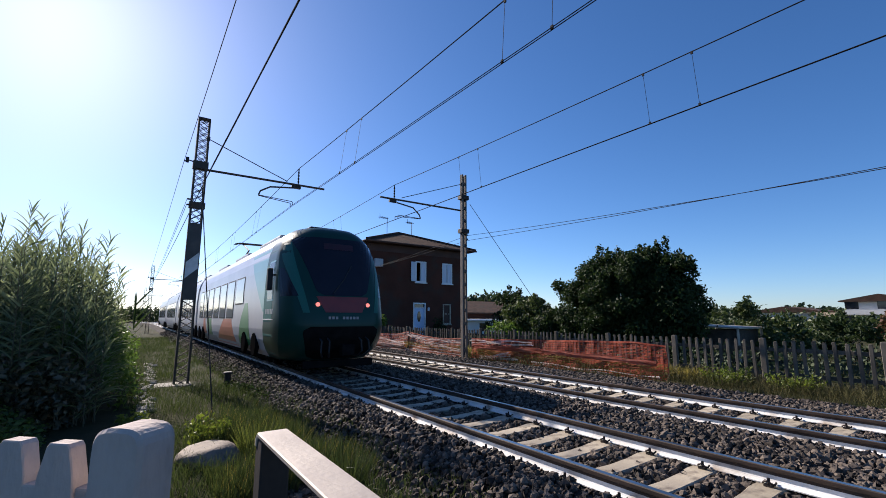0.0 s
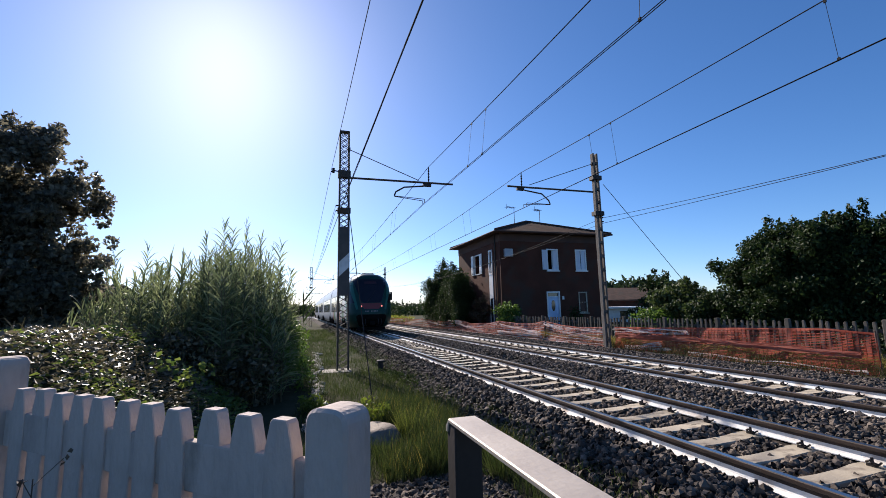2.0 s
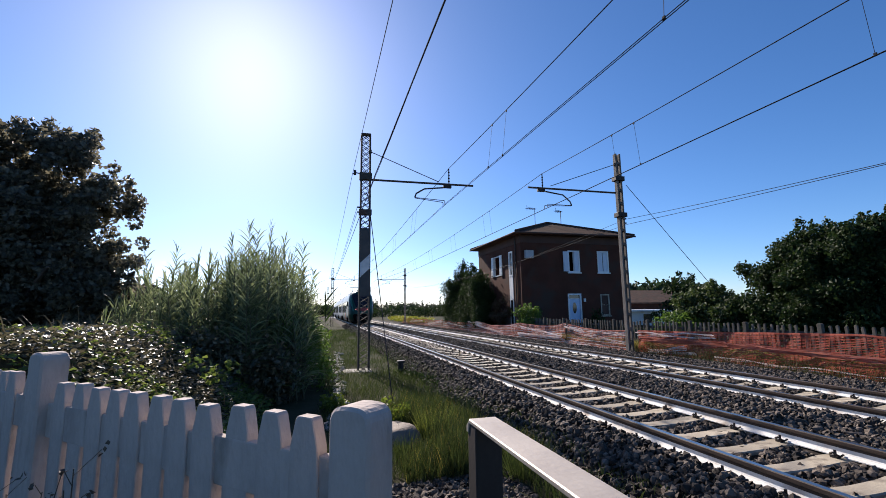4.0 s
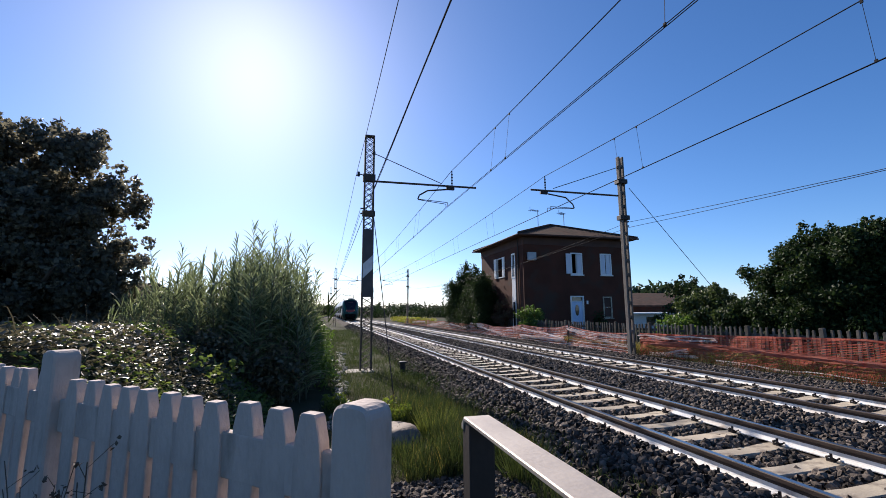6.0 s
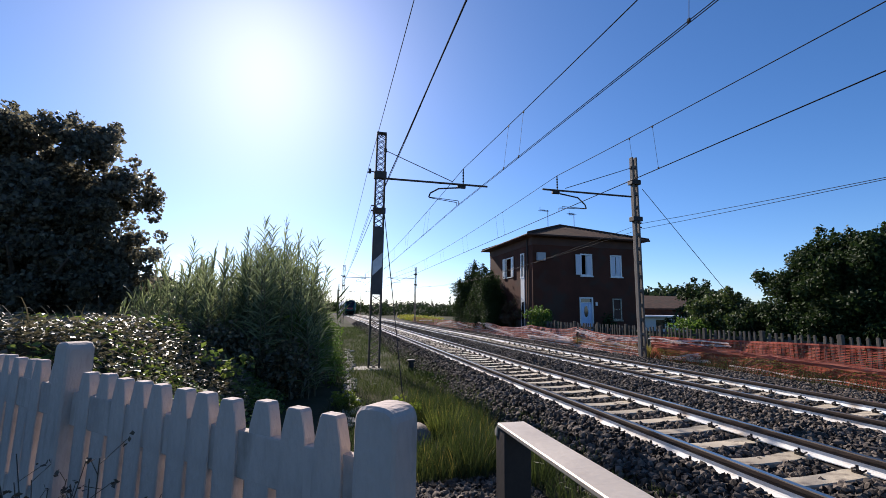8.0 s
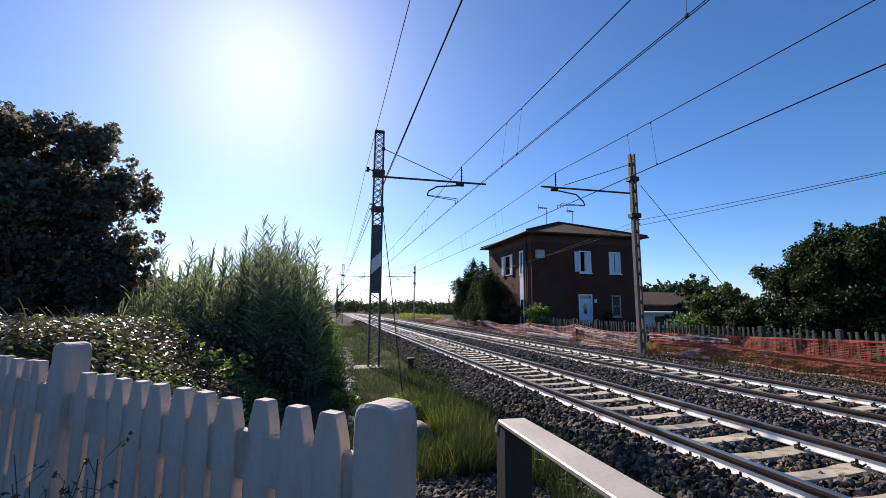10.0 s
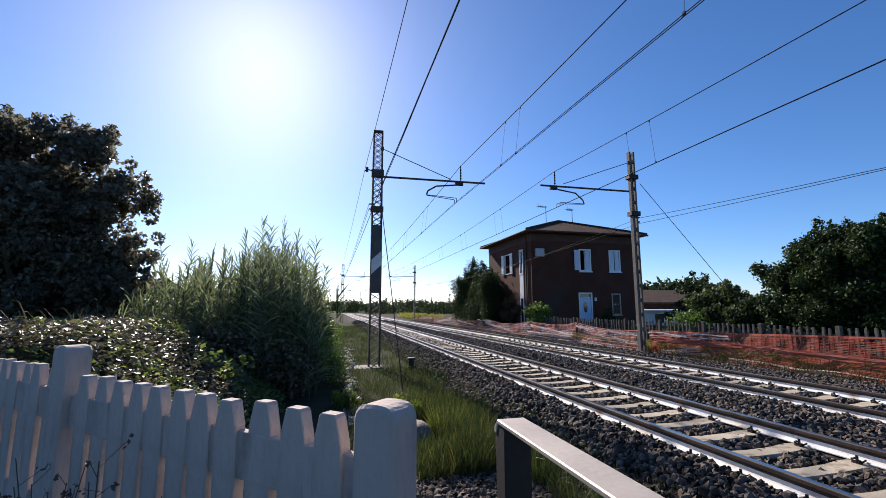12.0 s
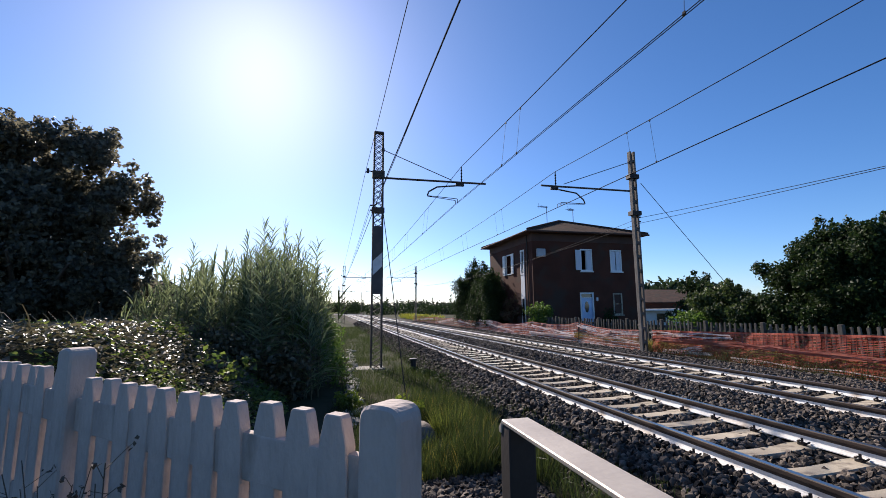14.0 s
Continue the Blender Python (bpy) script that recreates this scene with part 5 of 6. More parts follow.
# set back behind the net, its right-hand boughs against the house wall
boughs = crown_clumps(7.3, 31.0, 1.9, 1.8, 1.7, 2.3, 40, 0.7) + [(7.0, 31, 4.5, 0.55, 0.6, 0.8), (7.8, 31, 4.0, 0.8, 0.8, 0.9), (6.2, 31, 3.2, 0.6, 0.6, 0.6)] + crown_clumps(7.5, 31, 0.6, 2.1, 1.5, 0.9, 22, 0.6) + [(8.6, 31, 2.2, 0.7, 0.5, 0.9), (7.0, 30.6, 2.9, 1.2, 0.8, 1.2), (8.1, 30.6, 2.4, 1.0, 0.8, 1.4), (6.3, 30.8, 1.9, 0.9, 0.8, 1.2), (7.3, 30.4, 1.2, 1.6, 0.8, 1.2), (6.3, 31, 4.3, 0.14, 0.14, 0.5), (7.0, 31, 5.1, 0.14, 0.14, 0.5), (7.7, 31, 4.8, 0.14, 0.14, 0.5), (8.3, 31, 4.0, 0.16, 0.16, 0.5), (8.8, 31, 3.0, 0.16, 0.16, 0.5), (5.8, 31, 3.6, 0.14, 0.14, 0.5)]
boughs = [(-3.9 + (x + 3.9) * f, -2.24 + (y + 2.24) * f, 1.42 + (z - 1.42) * f, a * f, b * f, c * f) for x, y, z, a, b, c in boughs for f in (1.22 if x < 7.2 else 1.10 if x < 7.9 else 1.01,)]
tree("evergreen_tree", "dark bushy evergreen tree beside the house", (8.5, 35.0, -0.3), boughs, 2200, 0.075, LEAF_DARK, 0.15)
tree("garden_shrub", "reddish shrub against the house wall", (9.0, 28.4, -0.3), crown_clumps(9.0, 28.4, 1.1, 0.55, 1.4, 1.1, 16, 0.45), 700, 0.09, LEAF_RED, 0.05, group="house shrubs", category="shrub")
tree("garden_shrub", "yellow-green shrub in front of the house", (9.75, 24.8, -0.3), crown_clumps(9.75, 24.8, 0.65, 1.15, 0.7, 1.0, 26, 0.36), 800, 0.085, LEAF_SHRUB, 0.05, group="house shrubs", category="shrub")
tree("garden_shrub", "dark shrub beside the front door", (15.0, 25.2, -0.3), crown_clumps(15.0, 25.2, 0.6, 0.4, 0.4, 0.6, 8, 0.3), 700, 0.09, LEAF_DARK, 0.05, group="house shrubs", category="shrub")


def blade_mesh(name, roots, tips, width, material, sagf=0.25, seg=3):
    """Arching narrow leaves from roots to tips."""
    n = len(roots)
    roots, tips = np.asarray(roots, float), np.asarray(tips, float)
    d = tips - roots
    L = np.linalg.norm(d, axis=1, keepdims=True)
    side = np.cross(d, unit(n))
    side /= np.linalg.norm(side, axis=1, keepdims=True) + 1e-9
    w = width * rng.uniform(0.6, 1.3, (n, 1))
    rings = []
    for k in range(seg + 1):
        f = k / seg
        c = roots + d * f + np.array([0, 0, 1]) * L * sagf * (math.sin(math.pi * f * 0.8)) - np.array([0, 0, 1]) * L * sagf * f * f * 1.2
        ww = w * (1 - f) ** 0.7 * (0.5 + 0.5 * min(1, f * 3 + 0.3)) + 0.0006
        rings += [c - side * ww / 2, c + side * ww / 2]
    V = np.stack(rings, 1)
    m = 2 * (seg + 1)
    i = np.arange(n)[:, None] * m
    F = np.concatenate([i + [[2 * k, 2 * k + 1, 2 * k + 3, 2 * k + 2]] for k in range(seg)])
    return raw_mesh(name, V, F, material)


def build_reeds():
    reeds = thing("reed_thicket", "tall dense giant reed thicket with feathery tops beside the track", "reeds", kind="stuff")
    n = 540
    bx = -7.9 + 3.75 * rng.uniform(0, 1, n) ** 0.92
    by = rng.uniform(7.3, 11.8, n)
    env = np.interp(bx, (-7.9, -7.5, -7.0, -6.4, -5.6, -5.1, -4.6, -4.15), (1.9, 2.4, 2.6, 2.6, 2.95, 3.05, 2.6, 1.75))
    hgt = (env + 0.45) * (1 - 0.42 * rng.uniform(0, 1, n)) * np.interp(by, (7.3, 9, 11.8), (0.9, 1.0, 1.16))
    lean = rng.normal(0, 0.085, (n, 2)) + np.stack([0.035 * (bx + 5.9), np.full(n, -0.03)], 1)
    # single tall canes that stand out of the thicket, some bowed over
    tall = ((-7.55, 3.25, -0.10), (-7.05, 3.45, -0.03), (-6.45, 3.35, 0.03), (-5.95, 3.75, 0.0), (-5.62, 4.05, 0.02), (-5.1, 4.1, 0.0), (-4.95, 3.75, 0.10), (-4.6, 3.6, 0.16), (-4.35, 2.95, 0.2), (-6.8, 3.3, 0.1), (-5.35, 3.7, -0.05), (-7.3, 3.1, 0.12), (-6.2, 3.25, -0.06), (-5.8, 3.5, 0.08), (-5.45, 3.9, 0.03), (-4.8, 3.4, 0.02), (-6.6, 3.15, -0.04))
    bx = np.concatenate([bx, [q[0] for q in tall]])
    by = np.concatenate([by, np.full(len(tall), 9.0)])
    hgt = np.concatenate([hgt, [q[1] for q in tall]])
    lean = np.concatenate([lean, [(q[2] * 0.6, 0) for q in tall]])
    bm = bmesh.new()
    roots, tips, low_r, low_t = [], [], [], []
    for i in range(len(bx)):
        b = Vector((bx[i] - lean[i, 0] * 0.5, by[i], -0.5))
        m = b + Vector((lean[i, 0] * hgt[i], lean[i, 1] * hgt[i], hgt[i]))
        mid = b.lerp(m, 0.55) - Vector((lean[i, 0] * 0.35, lean[i, 1] * 0.35, 0))
        tube(bm, [b, mid, m], 0.012, 5, 0.003)
        turn = rng.uniform(0, math.pi)
        k = int(hgt[i] * (13 if i < n else 17))
        for j in range(k):
            f = 0.16 + 0.84 * j / k
            p = np.array(b.lerp(mid, f / 0.55) if f < 0.55 else mid.lerp(m, (f - 0.55) / 0.45))
            a = turn + math.pi * (j % 2) + rng.normal(0, 0.35)
            ln = rng.uniform(0.38, 0.66) * (1.0 if f < 0.7 else 1.0 - 1.6 * (f - 0.7))
            el = rng.uniform(0.25, 0.8) + max(0, f - 0.6) * 1.6
            d = np.array([math.cos(a) * math.cos(el), math.sin(a) * math.cos(el), math.sin(el)])
            (roots if f > 0.36 else low_r).append(p)
            (tips if f > 0.36 else low_t).append(p + d * ln - np.array([0, 0, 0.10 * ln]))
    part("stems", bm, PLUME, reeds)
    part("leaves", blade_mesh("leaves", roots, tips, 0.035, LEAF_REED, 0.12), None, reeds)
    part("lower_leaves", blade_mesh("lower_leaves", low_r, low_t, 0.036, LEAF_REED, 0.12), None, reeds)
    # dark undergrowth climbing the shaded front of the thicket
    k = 120
    cx = rng.uniform(-7.6, -4.5, k)
    cl = [(x, 7.35 + 0.5 * rng.uniform() - 0.12 * z, z, 0.42, 0.35, 0.36) for x, z in zip(cx, rng.uniform(-0.4, 0.95, k) * np.interp(cx, (-7.6, -6.5, -5.2, -4.5), (1.0, 1.0, 0.85, 0.6)))]
    part("undergrowth", leaf_mesh("undergrowth", blobs(cl, 560, 0.2), 0.07, LEAF_VINE, 0.3), None, reeds)
    # bright narrow-leaved shrub on the track side
    k = 70
    cy = rng.uniform(8.4, 15, k)
    cl = [(rng.uniform(-4.5, -3.75) - 0.1 * z, y, z, 0.3, 0.45, 0.32) for y, z in zip(cy, rng.uniform(-0.3, 1.45, k) * np.interp(cy, (8.4, 10, 15), (0.75, 1.0, 0.8)))]
    cl += [(x, 7.7 + 1.2 * rng.uniform(), z, 0.26, 0.3, 0.3) for x, z in zip(rng.uniform(-4.95, -4.15, 34), rng.uniform(-0.2, 1.35, 34))]
    part("shrub_leaves", leaf_mesh("shrub_leaves", blobs(cl, 560, 0.2), 0.045, LEAF_SHRUB, 0.1, 2.6, 0.2), None, reeds)
    # one dark broad spike at the end of the thicket
    p0 = np.array([-3.75, 10.5, 1.0])
    rts = [p0 + [0, 0, 0.06 * k] for k in range(14)]
    tps = [r + np.array([0.1 + 0.25 * math.cos(k * 2.1), 0.2 * math.sin(k * 2.1), 0.45]) for k, r in enumerate(rts)]
    part("broad_leaves", blade_mesh("broad_leaves", rts, tps, 0.07, LEAF_DARK, 0.05), None, reeds)


build_reeds()


def mound(x, y):
    """Height of the bramble bank."""
    d = max(0.0, min(1.0, (-4.62 - x) / 2.0)) * max(0.0, min(1.0, (9.5 - y) / 3.0))
    front = max(0.0, min(1.0, (y - 1.2 - max(0, (-5.5 - x)) * 0.15) / 2.2))
    return -0.45 + 1.62 * d ** 0.9 * (3 * front ** 2 - 2 * front ** 3) + 0.16 * noise.noise(Vector((x * 1.3, y * 1.3, 7)))


def build_bramble():
    b = thing("bramble_bank", "bank of glossy bramble leaves behind the white fence", "bramble", kind="stuff")
    xs, ys = np.arange(-13, -4.0, 0.3), np.arange(1.0, 10, 0.3)
    verts = [(x, y, mound(x, y) - 0.12) for y in ys for x in xs]
    n = len(xs)
    faces = [(j * n + i, j * n + i + 1, (j + 1) * n + i + 1, (j + 1) * n + i) for j in range(len(ys) - 1) for i in range(n - 1)]
    part("thicket_floor", raw_mesh("thicket_floor", verts, faces, SOIL), None, b)
    k = 46000
    x, y = rng.uniform(-12.5, -4.2, k), 1.2 + 7.5 * rng.uniform(0, 1, k) ** 1.3
    z = np.array([mound(a, c) for a, c in zip(x, y)])
    keep = z > -0.38
    pts = np.stack([x, y, z + rng.uniform(-0.16, 0.10, k)], 1)[keep]
    green = np.array([noise.noise(Vector((p[0] * 0.9, p[1] * 0.9, 11))) for p in pts]) + rng.uniform(-0.25, 0.25, len(pts)) > 0.16
    part("leaves", leaf_mesh("leaves", pts[~green], 0.058, LEAF_VINE, 1.7, 1.35), None, b)
    part("green_leaves", leaf_mesh("green_leaves", pts[green], 0.062, LEAF_VINE_GREEN, 1.5, 1.35), None, b)
    tops = [(-5.35, 5.0, 0.55, 0.22, 0.22, 0.16), (-5.15, 5.2, 0.62, 0.12, 0.12, 0.14), (-5.7, 5.2, 0.72, 0.2, 0.2, 0.12)]
    part("green_leaves", leaf_mesh("green_leaves", blobs(tops, 900, 0.1), 0.075, LEAF_VINE_GREEN, 0.8, 1.3), None, b)
    k = 160
    x, y = rng.uniform(-8, -4.8, k), rng.uniform(2.5, 6.5, k)
    z = np.array([mound(a, c) for a, c in zip(x, y)])
    r = np.stack([x, y, z], 1)
    part("shoots", blade_mesh("shoots", r, r + unit(k) * 0.25 + [0, 0, 0.22], 0.012, PLUME), None, b)


build_bramble()


def build_grass():
    g = tagged(new("verge_grass"), "long dry and green grass on the railway verge", "grass", kind="stuff")
    n = 64000
    x = rng.uniform(-3.9, -0.75, n)
    y = 0.2 + 46 * rng.uniform(0, 1, n) ** 1.9
    far = (y > 2.9) | (x > -1.7) | (x < -3.6)
    x, y = x[far], y[far]
    n = len(x)
    dens = np.array([noise.noise(Vector((a * 0.9, b * 0.6, 3))) for a, b in zip(x, y)])
    keep = (dens + rng.uniform(-0.5, 0.6, n) > -0.1) & (np.hypot(x + 2.6, (y - 12.4)) > 0.7)
    x, y = x[keep], y[keep]
    n = len(x)
    h = rng.uniform(0.06, 0.30, n) * np.where(x > -1.3, 0.65, 1.0)
    r = np.stack([x, y, np.array([ground_z(a, b) for a, b in zip(x, y)]) - 0.01], 1)
    r[:, 2] = np.where(x > -1.2, np.interp(x, (-1.2, -0.62), (-0.44, -0.24)), r[:, 2])
    tips = r + np.stack([rng.normal(0.03, 0.35, n) * h, rng.normal(-0.05, 0.35, n) * h, h], 1)
    part("blades", blade_mesh("blades", r, tips, 0.010, GRASS, 0.15, 2), None, g)
    n = 15000
    x, y = rng.uniform(-2.9, -1.05, n), 2.75 + 3.6 * rng.uniform(0, 1, n) ** 1.2
    h = rng.uniform(0.2, 0.55, n) * np.clip((y - 1.9) / 1.3, 0.5, 1) * np.interp(x, (-2.9, -2.3, -1.05), (0.5, 1.0, 0.6))
    keep = (np.hypot(x + 2.75, y - 4.45) > 0.5) & (np.array([noise.noise(Vector((a * 1.4, b * 1.1, 9))) for a, b in zip(x, y)]) > -0.12)
    x, y, h = x[keep], y[keep], h[keep]
    n = len(x)
    r = np.stack([x, y, np.full(n, -0.46)], 1)
    part("long_blades", blade_mesh("long_blades", r, r + np.stack([rng.normal(0.05, 0.22, n) * h, rng.normal(-0.05, 0.22, n) * h, h], 1), 0.006, GRASS, 0.1, 3), None, g)
    pale = rng.uniform(0, 1, n) < 0.06
    r = r[pale] + rng.normal(0, 0.03, (int(pale.sum()), 3)) * [1, 1, 0]
    hp = h[pale] * 1.12
    part("seed_blades", blade_mesh("seed_blades", r, r + np.stack([rng.normal(0.05, 0.25, len(r)) * hp, rng.normal(-0.05, 0.25, len(r)) * hp, hp], 1), 0.005, STRAW, 0.1, 3), None, g)
    n = 20000
    x, y = rng.uniform(7.7, 9.6, n), rng.uniform(-3, 26, n)
    h = rng.uniform(0.08, 0.42, n)
    r = np.stack([x, y, np.full(n, -0.26)], 1)
    part("blades", blade_mesh("blades", r, r + np.stack([rng.normal(0, 0.4, n) * h, rng.normal(0, 0.4, n) * h, h], 1), 0.012, DRY, 0.15, 2), None, g)
    n = 9000
    y = rng.uniform(3.5, 21, n)
    x = 8.45 + 0.9 * rng.uniform(0, 1, n) ** 1.3
    keep = np.sin(y * 1.7) + np.sin(y * 0.61 + x * 2) > -0.5
    x, y = x[keep], y[keep]
    n = len(x)
    h = rng.uniform(0.15, 0.5, n)
    r = np.stack([x, y, np.full(n, -0.26)], 1)
    part("blades", blade_mesh("blades", r, r + np.stack([rng.normal(0, 0.45, n) * h, rng.normal(0, 0.45, n) * h, h], 1), 0.02, STRAW, 0.15, 2), None, g)
    n = 9000
    x, y = rng.uniform(9.8, 22, n), rng.uniform(-6, 26, n)
    h = rng.uniform(0.1, 0.4, n)
    r = np.stack([x, y, np.full(n, -0.26)], 1)
    part("blades", blade_mesh("blades", r, r + np.stack([rng.normal(0, 0.4, n) * h, rng.normal(0, 0.4, n) * h, h], 1), 0.016, DRY, 0.15, 2), None, g)


build_grass()


def weed(x, y, r, h, m, label):
    w = tagged(new("weed_clump"), label, "weeds", "weeds on the verge")
    z0 = ground_z(x, y)
    w.location = (x, y, z0)
    k = int((900 if m in (GRASS, DRY, GRASS_LIT) else 160) * r)
    a = rng.uniform(0, 6.28, k)
    rr = r * np.sqrt(rng.uniform(0, 1, k))
    root = np.stack([np.cos(a) * rr * 0.5, np.sin(a) * rr * 0.5, np.zeros(k)], 1)
    tip = root * 1.9 + np.stack([np.zeros(k), np.zeros(k), h * rng.uniform(0.4, 1, k)], 1)
    part("stalk_tuft", blade_mesh("stalk_tuft", root, tip, 0.007 if m in (GRASS, DRY, GRASS_LIT) else 0.012, m, 0.05, 2), None, w)
    if m in (GRASS, DRY, GRASS_LIT):
        return
    c = root[np.arange(k * 5) % k] + (tip - root)[np.arange(k * 5) % k] * rng.uniform(0.4, 1, (k * 5, 1)) + rng.normal(0, 0.02, (k * 5, 3))
    part("leaves", leaf_mesh("leaves", c, 0.05, m, 0.6), None, w)


weed(-2.7, 5.2, 0.35, 0.5, WEED, "bright yellow-green weed clump on the verge")
weed(-2.15, 4.5, 0.42, 0.5, GRASS_LIT, "tuft of long verge grass coloured yellow-green as backlit")
weed(-2.1, 3.2, 0.5, 0.4, GRASS, "tall grass tuft on the verge")
weed(-3.6, 6.4, 0.35, 0.4, WEED, "bright weeds at the foot of the reeds")
weed(-1.6, 2.6, 0.45, 0.45, GRASS, "tall grass tuft on the verge")
weed(8.9, 3.0, 0.7, 0.5, WEED, "yellow-green weeds against the concrete fence")
weed(8.9, 1.6, 0.6, 0.4, WEED, "yellow-green weeds against the concrete fence")
weed(9.0, 6.0, 0.6, 0.4, WEED, "yellow-green weeds behind the orange net")
weed(8.9, 9.5, 0.6, 0.35, WEED, "yellow-green weeds behind the orange net")

# dark clumps added in place of the shadow-like band that starts at the stub
for k in range(7):
    weed(-1.42 + 0.10 * k, 11.0 - 0.5 * k, 0.26, 0.17, LEAF_DARK, "low dark green weeds added for a shadow-like band by the stub post")
weed(0.35, 8.0, 0.3, 0.22, GRASS, "small grass tuft growing between the rails")
weed(0.45, 9.2, 0.42, 0.2, DRY, "dry grass tuft growing over the sleepers")
weed(0.85, 8.6, 0.36, 0.16, GRASS, "low grass tuft growing over the sleepers")
weed(0.6, 10.2, 0.36, 0.18, DRY, "dry grass tuft growing over the sleepers")
weed(2.5, 10.2, 0.35, 0.25, DRY, "dry weeds growing between the two tracks")
weed(2.45, 12.6, 0.3, 0.2, DRY, "dry weeds growing between the two tracks")


def dry_stalks(x, y, n, h, label):
    d = tagged(new("dry_weed"), label, "weeds", "dry weeds by the white fence")
    d.location = (x, y, -0.44)
    bm = bmesh.new()
    pts = []
    for k in range(n):
        a, b = random.gauss(0, 0.13), random.gauss(0, 0.13)
        hh = h * random.uniform(0.6, 1.0)
        top = Vector((a * 2.2, b * 2.2, hh))
        mid = Vector((a, b, hh * 0.55))
        tube(bm, [(a * 0.4, b * 0.4, 0), mid, top], 0.005, 4, 0.0025)
        for j in range(4):
            p = mid.lerp(top, random.random())
            q = p + Vector((random.gauss(0, 0.07), random.gauss(0, 0.07), 0.07))
            tube(bm, [p, q], 0.002, 3)
            pts.append(tuple(q))
    part("stalk_tuft", bm, BARK, d)
    tagged(part("seed_tuft", leaf_mesh("seed_tuft", np.repeat(np.array(pts), 3, 0) + rng.normal(0, 0.012, (len(pts) * 3, 3)), 0.021, BARK, 0.3), None, d), kind="stuff")


dry_stalks(-4.95, 0.30, 24, 1.2, "dry brown seed stalks in front of the white fence")
dry_stalks(-4.45, -0.10, 16, 0.95, "thin dry weed stalks against the white pickets")
dry_stalks(-5.35, 0.72, 20, 1.1, "dry brown seed stalks in front of the white fence")

# pale stones of the old ditch edge, boulder, short stub post
for k in range(90):
    f = k / 89
    bm = bmesh.new()
    bmesh.ops.create_icosphere(bm, subdivisions=1, radius=random.uniform(0.05, 0.14))
    for v in bm.verts:
        v.co *= random.uniform(0.75, 1.2)
        v.co.z *= 0.5
    ob = tagged(part("edge_stone", bm, PALE_STONE), "pale rough stone along the overgrown ditch edge", "stone", "ditch edge stones")
    ob.location = (-3.62 + 0.5 * f + random.gauss(0, 0.08), 5.2 + 14 * f ** 1.4, -0.42)
bm = bmesh.new()
bmesh.ops.create_icosphere(bm, subdivisions=3, radius=0.4)
for v in bm.verts:
    v.co += v.normal * 0.09 * noise.noise(v.co * 3)
    v.co.z *= 0.55
    v.co.z = min(v.co.z, 0.16 + 0.1 * v.co.x)
ob = tagged(part("boulder", bm, mat("grey_brown_rock", (0.24, 0.19, 0.145), (0.15, 0.12, 0.095), scale=4, fine=25, bump=0.5), smooth=True), "flat-topped grey-brown boulder in the grass", "rock")
ob.location = (-2.75, 4.45, -0.41)
bm = bmesh.new()
tube(bm, [(0, 0, 0), (0, 0, 0.38)], 0.085, 10)
box(bm, -0.11, 0.11, -0.11, 0.11, 0.34, 0.40, 0.02)
ob = tagged(part("stub_post", bm, BLACK), "short black stub post in the grass", "post")
ob.location = (-1.47, 11.4, -0.47)


# ---- distance ----
def hall(name, label, x0, x1, y0, y1, eave, ridge, wall_m, roof_m, windows, z0=-0.4):
    h = thing(name, label, "house", "distant houses")
    bm = bmesh.new()
    box(bm, x0, x1, y0, y1, z0, eave)
    part("wall", bm, wall_m, h)
    bm = bmesh.new()
    ym = (y0 + y1) / 2
    prism(bm, [(y0 - 0.6, eave), (y1 + 0.6, eave), (y1 + 0.6, eave + 0.15), (ym, ridge), (y0 - 0.6, eave + 0.15)], x0 - 0.6, x1 + 0.6, "x")
    part("roof", bm, roof_m, h)
    for u, v, w, hh, face in windows:
        bm = bmesh.new()
        if face == "y":
            box(bm, u, u + w, y0 - 0.05, y0 - 0.002, v, v + hh)
        else:
            box(bm, x0 - 0.05, x0 - 0.002, u, u + w, v, v + hh)
        part("window", bm, PANE, h)
    return h


PALE_WALL = mat("cream_plaster", (0.62, 0.55, 0.46), (0.52, 0.46, 0.38), scale=0.6, fine=10, rough=0.9)
WHITE_WALL = mat("white_plaster", (0.72, 0.70, 0.66), (0.62, 0.6, 0.57), scale=0.6, fine=10, rough=0.9)
hall("neighbour_house", "low brick-red house with a wide tiled roof behind the fence", 27, 39, 38, 48, 1.9, 3.6, PLASTER, ROOF, [(29, 0.2, 1, 1.1, "y"), (33, 0.2, 1, 1.1, "y")])
hall("annex", "white flat garage annex behind the fence", 23.5, 31.5, 32.5, 37, 1.15, 1.32, WHITE_WALL, WHITE, [(25.0, 0.1, 0.9, 0.8, "y"), (28.4, -0.3, 1.6, 1.2, "y")])
hall("apartment_house", "distant white house with red roof and balconies", 70, 84, 8, 14.4, 3.5, 4.4, WHITE_WALL, ROOF, [(10.2, 0.6, 1.3, 1.2, "x"), (13.2, 0.6, 1.3, 1.2, "x"), (10.2, 2.6, 1.3, 1.0, "x"), (13.2, 2.6, 1.3, 1.0, "x")])
hall("apartment_house", "distant cream house with a tiled roof among trees", 72, 80, 18, 25, 2.3, 3.1, PALE_WALL, ROOF, [(19.5, 0.5, 1.2, 1.1, "x"), (22.5, 0.5, 1.2, 1.1, "x")])
bm = bmesh.new()
box(bm, 69.2, 69.995, 8, 14.4, 1.9, 2.05)
box(bm, 69.2, 69.28, 8, 14.4, 2.05, 2.5)
tagged(part("balcony_front", bm, WHITE_WALL), "white balcony parapet along the distant house", "balcony")
bm = bmesh.new()
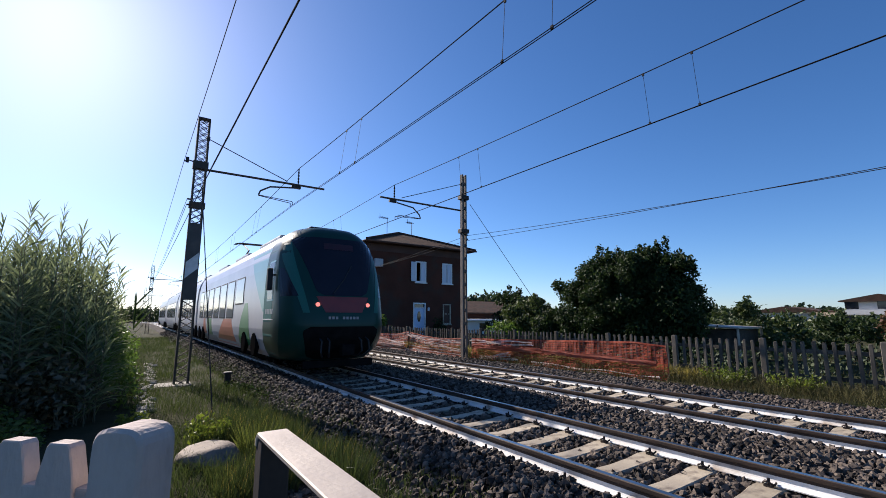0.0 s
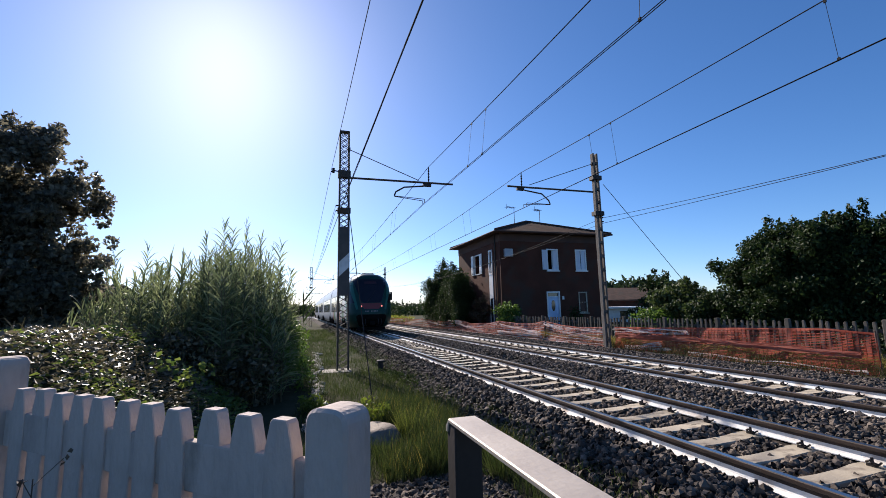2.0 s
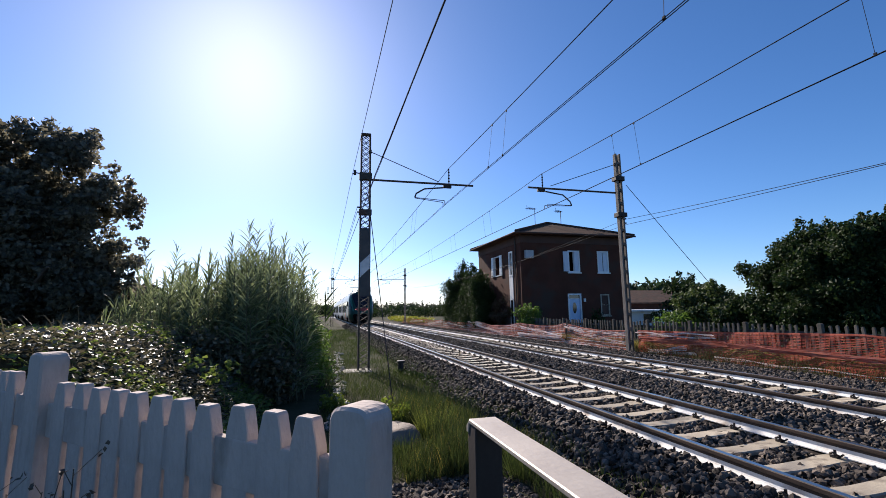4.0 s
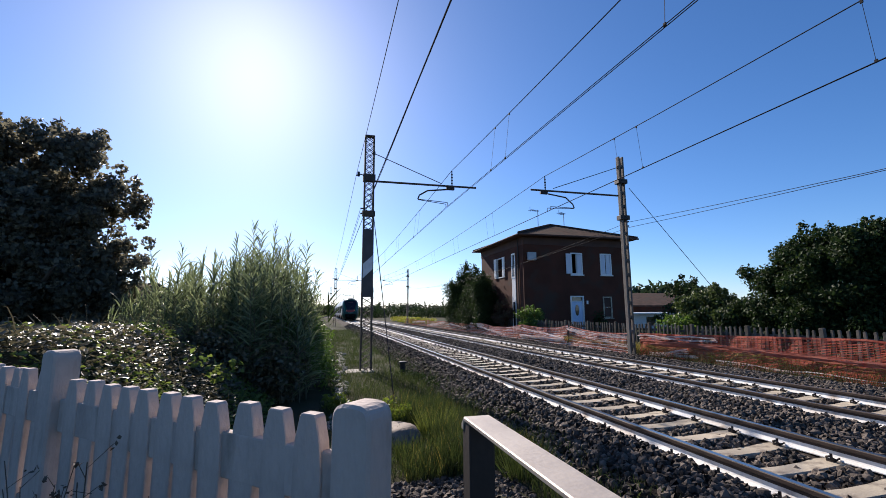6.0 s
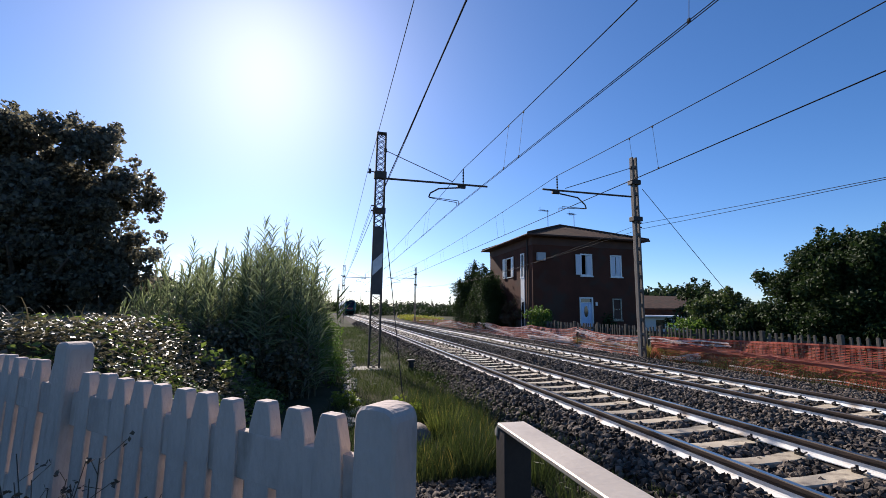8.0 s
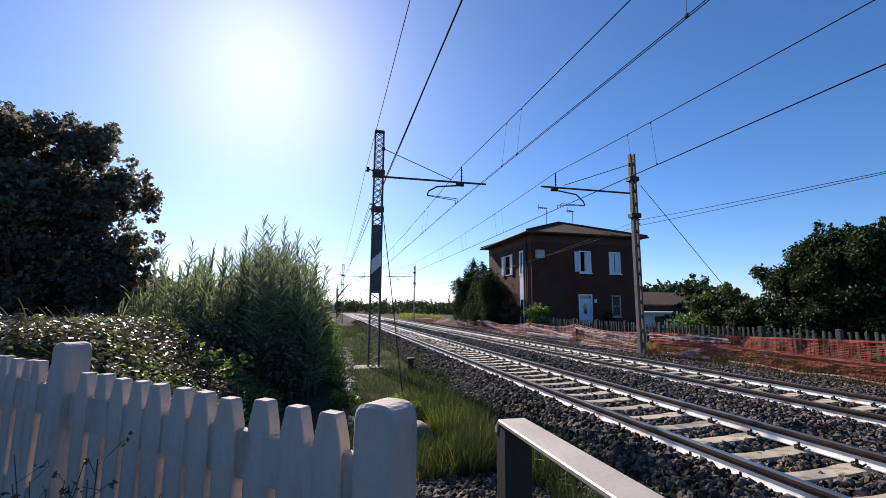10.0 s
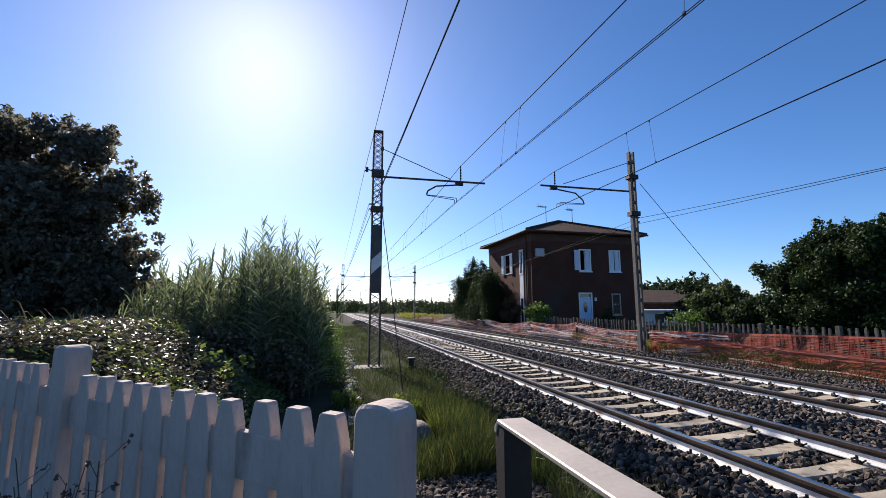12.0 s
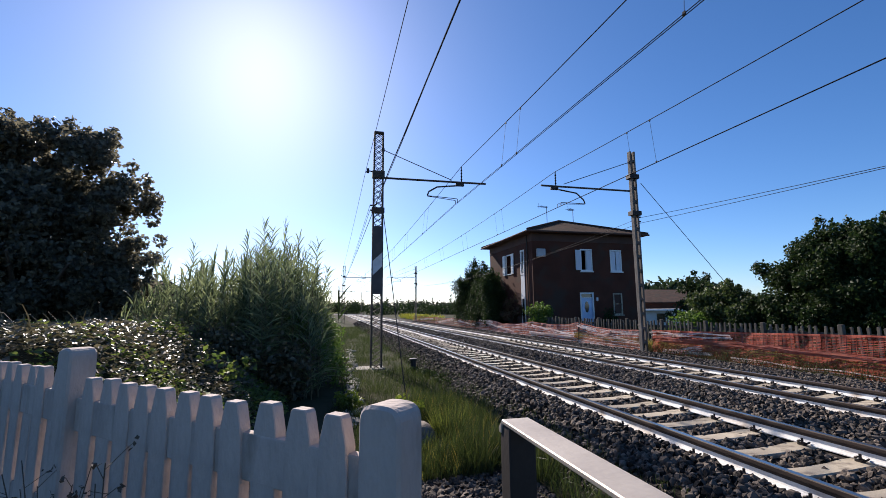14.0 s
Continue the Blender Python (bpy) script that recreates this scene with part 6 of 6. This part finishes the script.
prism(bm, [(5.1, 1.02), (7.0, 1.10), (7.0, 1.16), (5.1, 1.08)], 15.2, 17.6, "x")
for x in (15.3, 17.5):
    for y in (5.2, 6.9):
        tube(bm, [(x, y, -0.3), (x, y, 1.05)], 0.05, 6)
shed = tagged(part("garden_shed", bm, GALV), "low garden shelter with a pale sheet roof", "shed")
# added box that darkens the space under the shelter roof
bm = bmesh.new()
box(bm, 15.4, 17.4, 5.3, 6.8, -0.3, 0.98)
part("dark_fill", bm, BARK, shed, "dark box added for the darkness under the roof")


def woods(name, label, spots, per, size, m):
    w = tagged(new(name), label, "woods", kind="stuff")
    part("crowns", leaf_mesh("crowns", blobs(spots, per, 0.5), size, m, 0.4, 1.3), None, w)


far = []
for k in range(240):
    x = -60 + 330 * rng.uniform()
    y = 300 + 60 * rng.uniform()
    h = rng.uniform(5.5, 9.5)
    if rng.uniform() < 0.3:
        far.append((x, y, h * 0.55, 1.3, 1.3, h * 0.62))
    else:
        far.append((x, y, h * 0.38, rng.uniform(3, 6), 3, h * 0.5))
for k in range(150):
    a, d, h = radians(36 + 62 * rng.uniform()), rng.uniform(170, 250), rng.uniform(4.5, 7.5)
    far.append((d * math.sin(a), d * math.cos(a), h * 0.36, rng.uniform(2.5, 5), 3, h * 0.48))
for k in range(16):
    a, d = radians(37 + 9 * rng.uniform()), rng.uniform(105, 130)
    far.append((d * math.sin(a), d * math.cos(a), 4.2, 3.2, 3, rng.uniform(2.6, 4.0)))
woods("far_woods", "distant belt of dark trees and cypresses on the horizon", far, 14, 1.1, FAR_GREEN)
mid_w = [(x, 120 + 40 * rng.uniform(), 1.0, rng.uniform(2, 4), 2, rng.uniform(1.2, 2.2)) for x in np.arange(8, 70, 2.4)]
mid_w += [(x, 175 + 30 * rng.uniform(), 2.0, rng.uniform(2, 5), 3, rng.uniform(1.8, 3.4)) for x in np.arange(-34, 8, 2.6)]
woods("hedge_belt", "green hedges and bushes beyond the distant bend", mid_w, 50, 0.5, LEAF_DARK)
gar = [(30 + 45 * rng.uniform(), -22 + 80 * rng.uniform(), 0.4, rng.uniform(1.2, 2.6), rng.uniform(1.2, 2.6), rng.uniform(0.8, 1.5)) for _ in range(70)]
woods("garden_greenery", "mixed garden trees and hedges between distant houses", gar, 120, 0.26, LEAF_MID)
# dark clumps added to give the tree-shaded strip behind the fence its darkness
hed = [(rng.uniform(10.6, 12.2), y, rng.uniform(-0.1, 0.25), 0.6, 0.6, 0.5) for y in np.arange(-9, 25, 0.42)]
woods("shade_hedge", "low dark leaves added behind the concrete fence for its shade", hed, 300, 0.085, FAR_GREEN)
yel = [(x, y, 0.25, 0.6, 0.8, 0.45) for y in np.arange(56, 84, 1.1) for x in (8.5 + (y - 56) * 0.02, 10.3)]
woods("vineyard_row", "yellowing vine rows beyond the safety net", yel, 240, 0.14, LEAF_YELLOW)
left_b = [(-14 - 9 * rng.uniform(), 16 + 40 * rng.uniform(), 1.2, 2, 2, 1.7) for _ in range(34)]
woods("left_thicket", "thicket of bushes behind the reeds", left_b, 110, 0.25, LEAF_DARK)
hall("farmhouse", "pale farmhouse roof glimpsed behind the reeds", -19, -12.4, 19.5, 25, 2.2, 2.9, PALE_WALL, ROOF, [(-17, 0.6, 1, 1.1, "y")])


# ---- movement ----
def motions():
    rows = []
    for t, y in ((0, 8.55), (0.5, 12.95), (1, 17.75), (1.5, 22.4), (2, 27.6), (2.5, 33.0), (3, 38.7), (4, 51.5), (5, 65.5), (5.5, 73), (6, 80.8),
                 (6.5, 89), (7, 97.5), (7.5, 106.5), (8, 116), (9, 136), (10, 157), (11, 178), (12, 199), (13, 219), (14, 238)):
        a = math.atan2(bend(y + 20) - bend(y), 20)
        rows.append((t, pose(0.7525 + bend(y), y, 0, 0, 0, -math.degrees(a))))
    walk(TRAIN, rows)


motions()
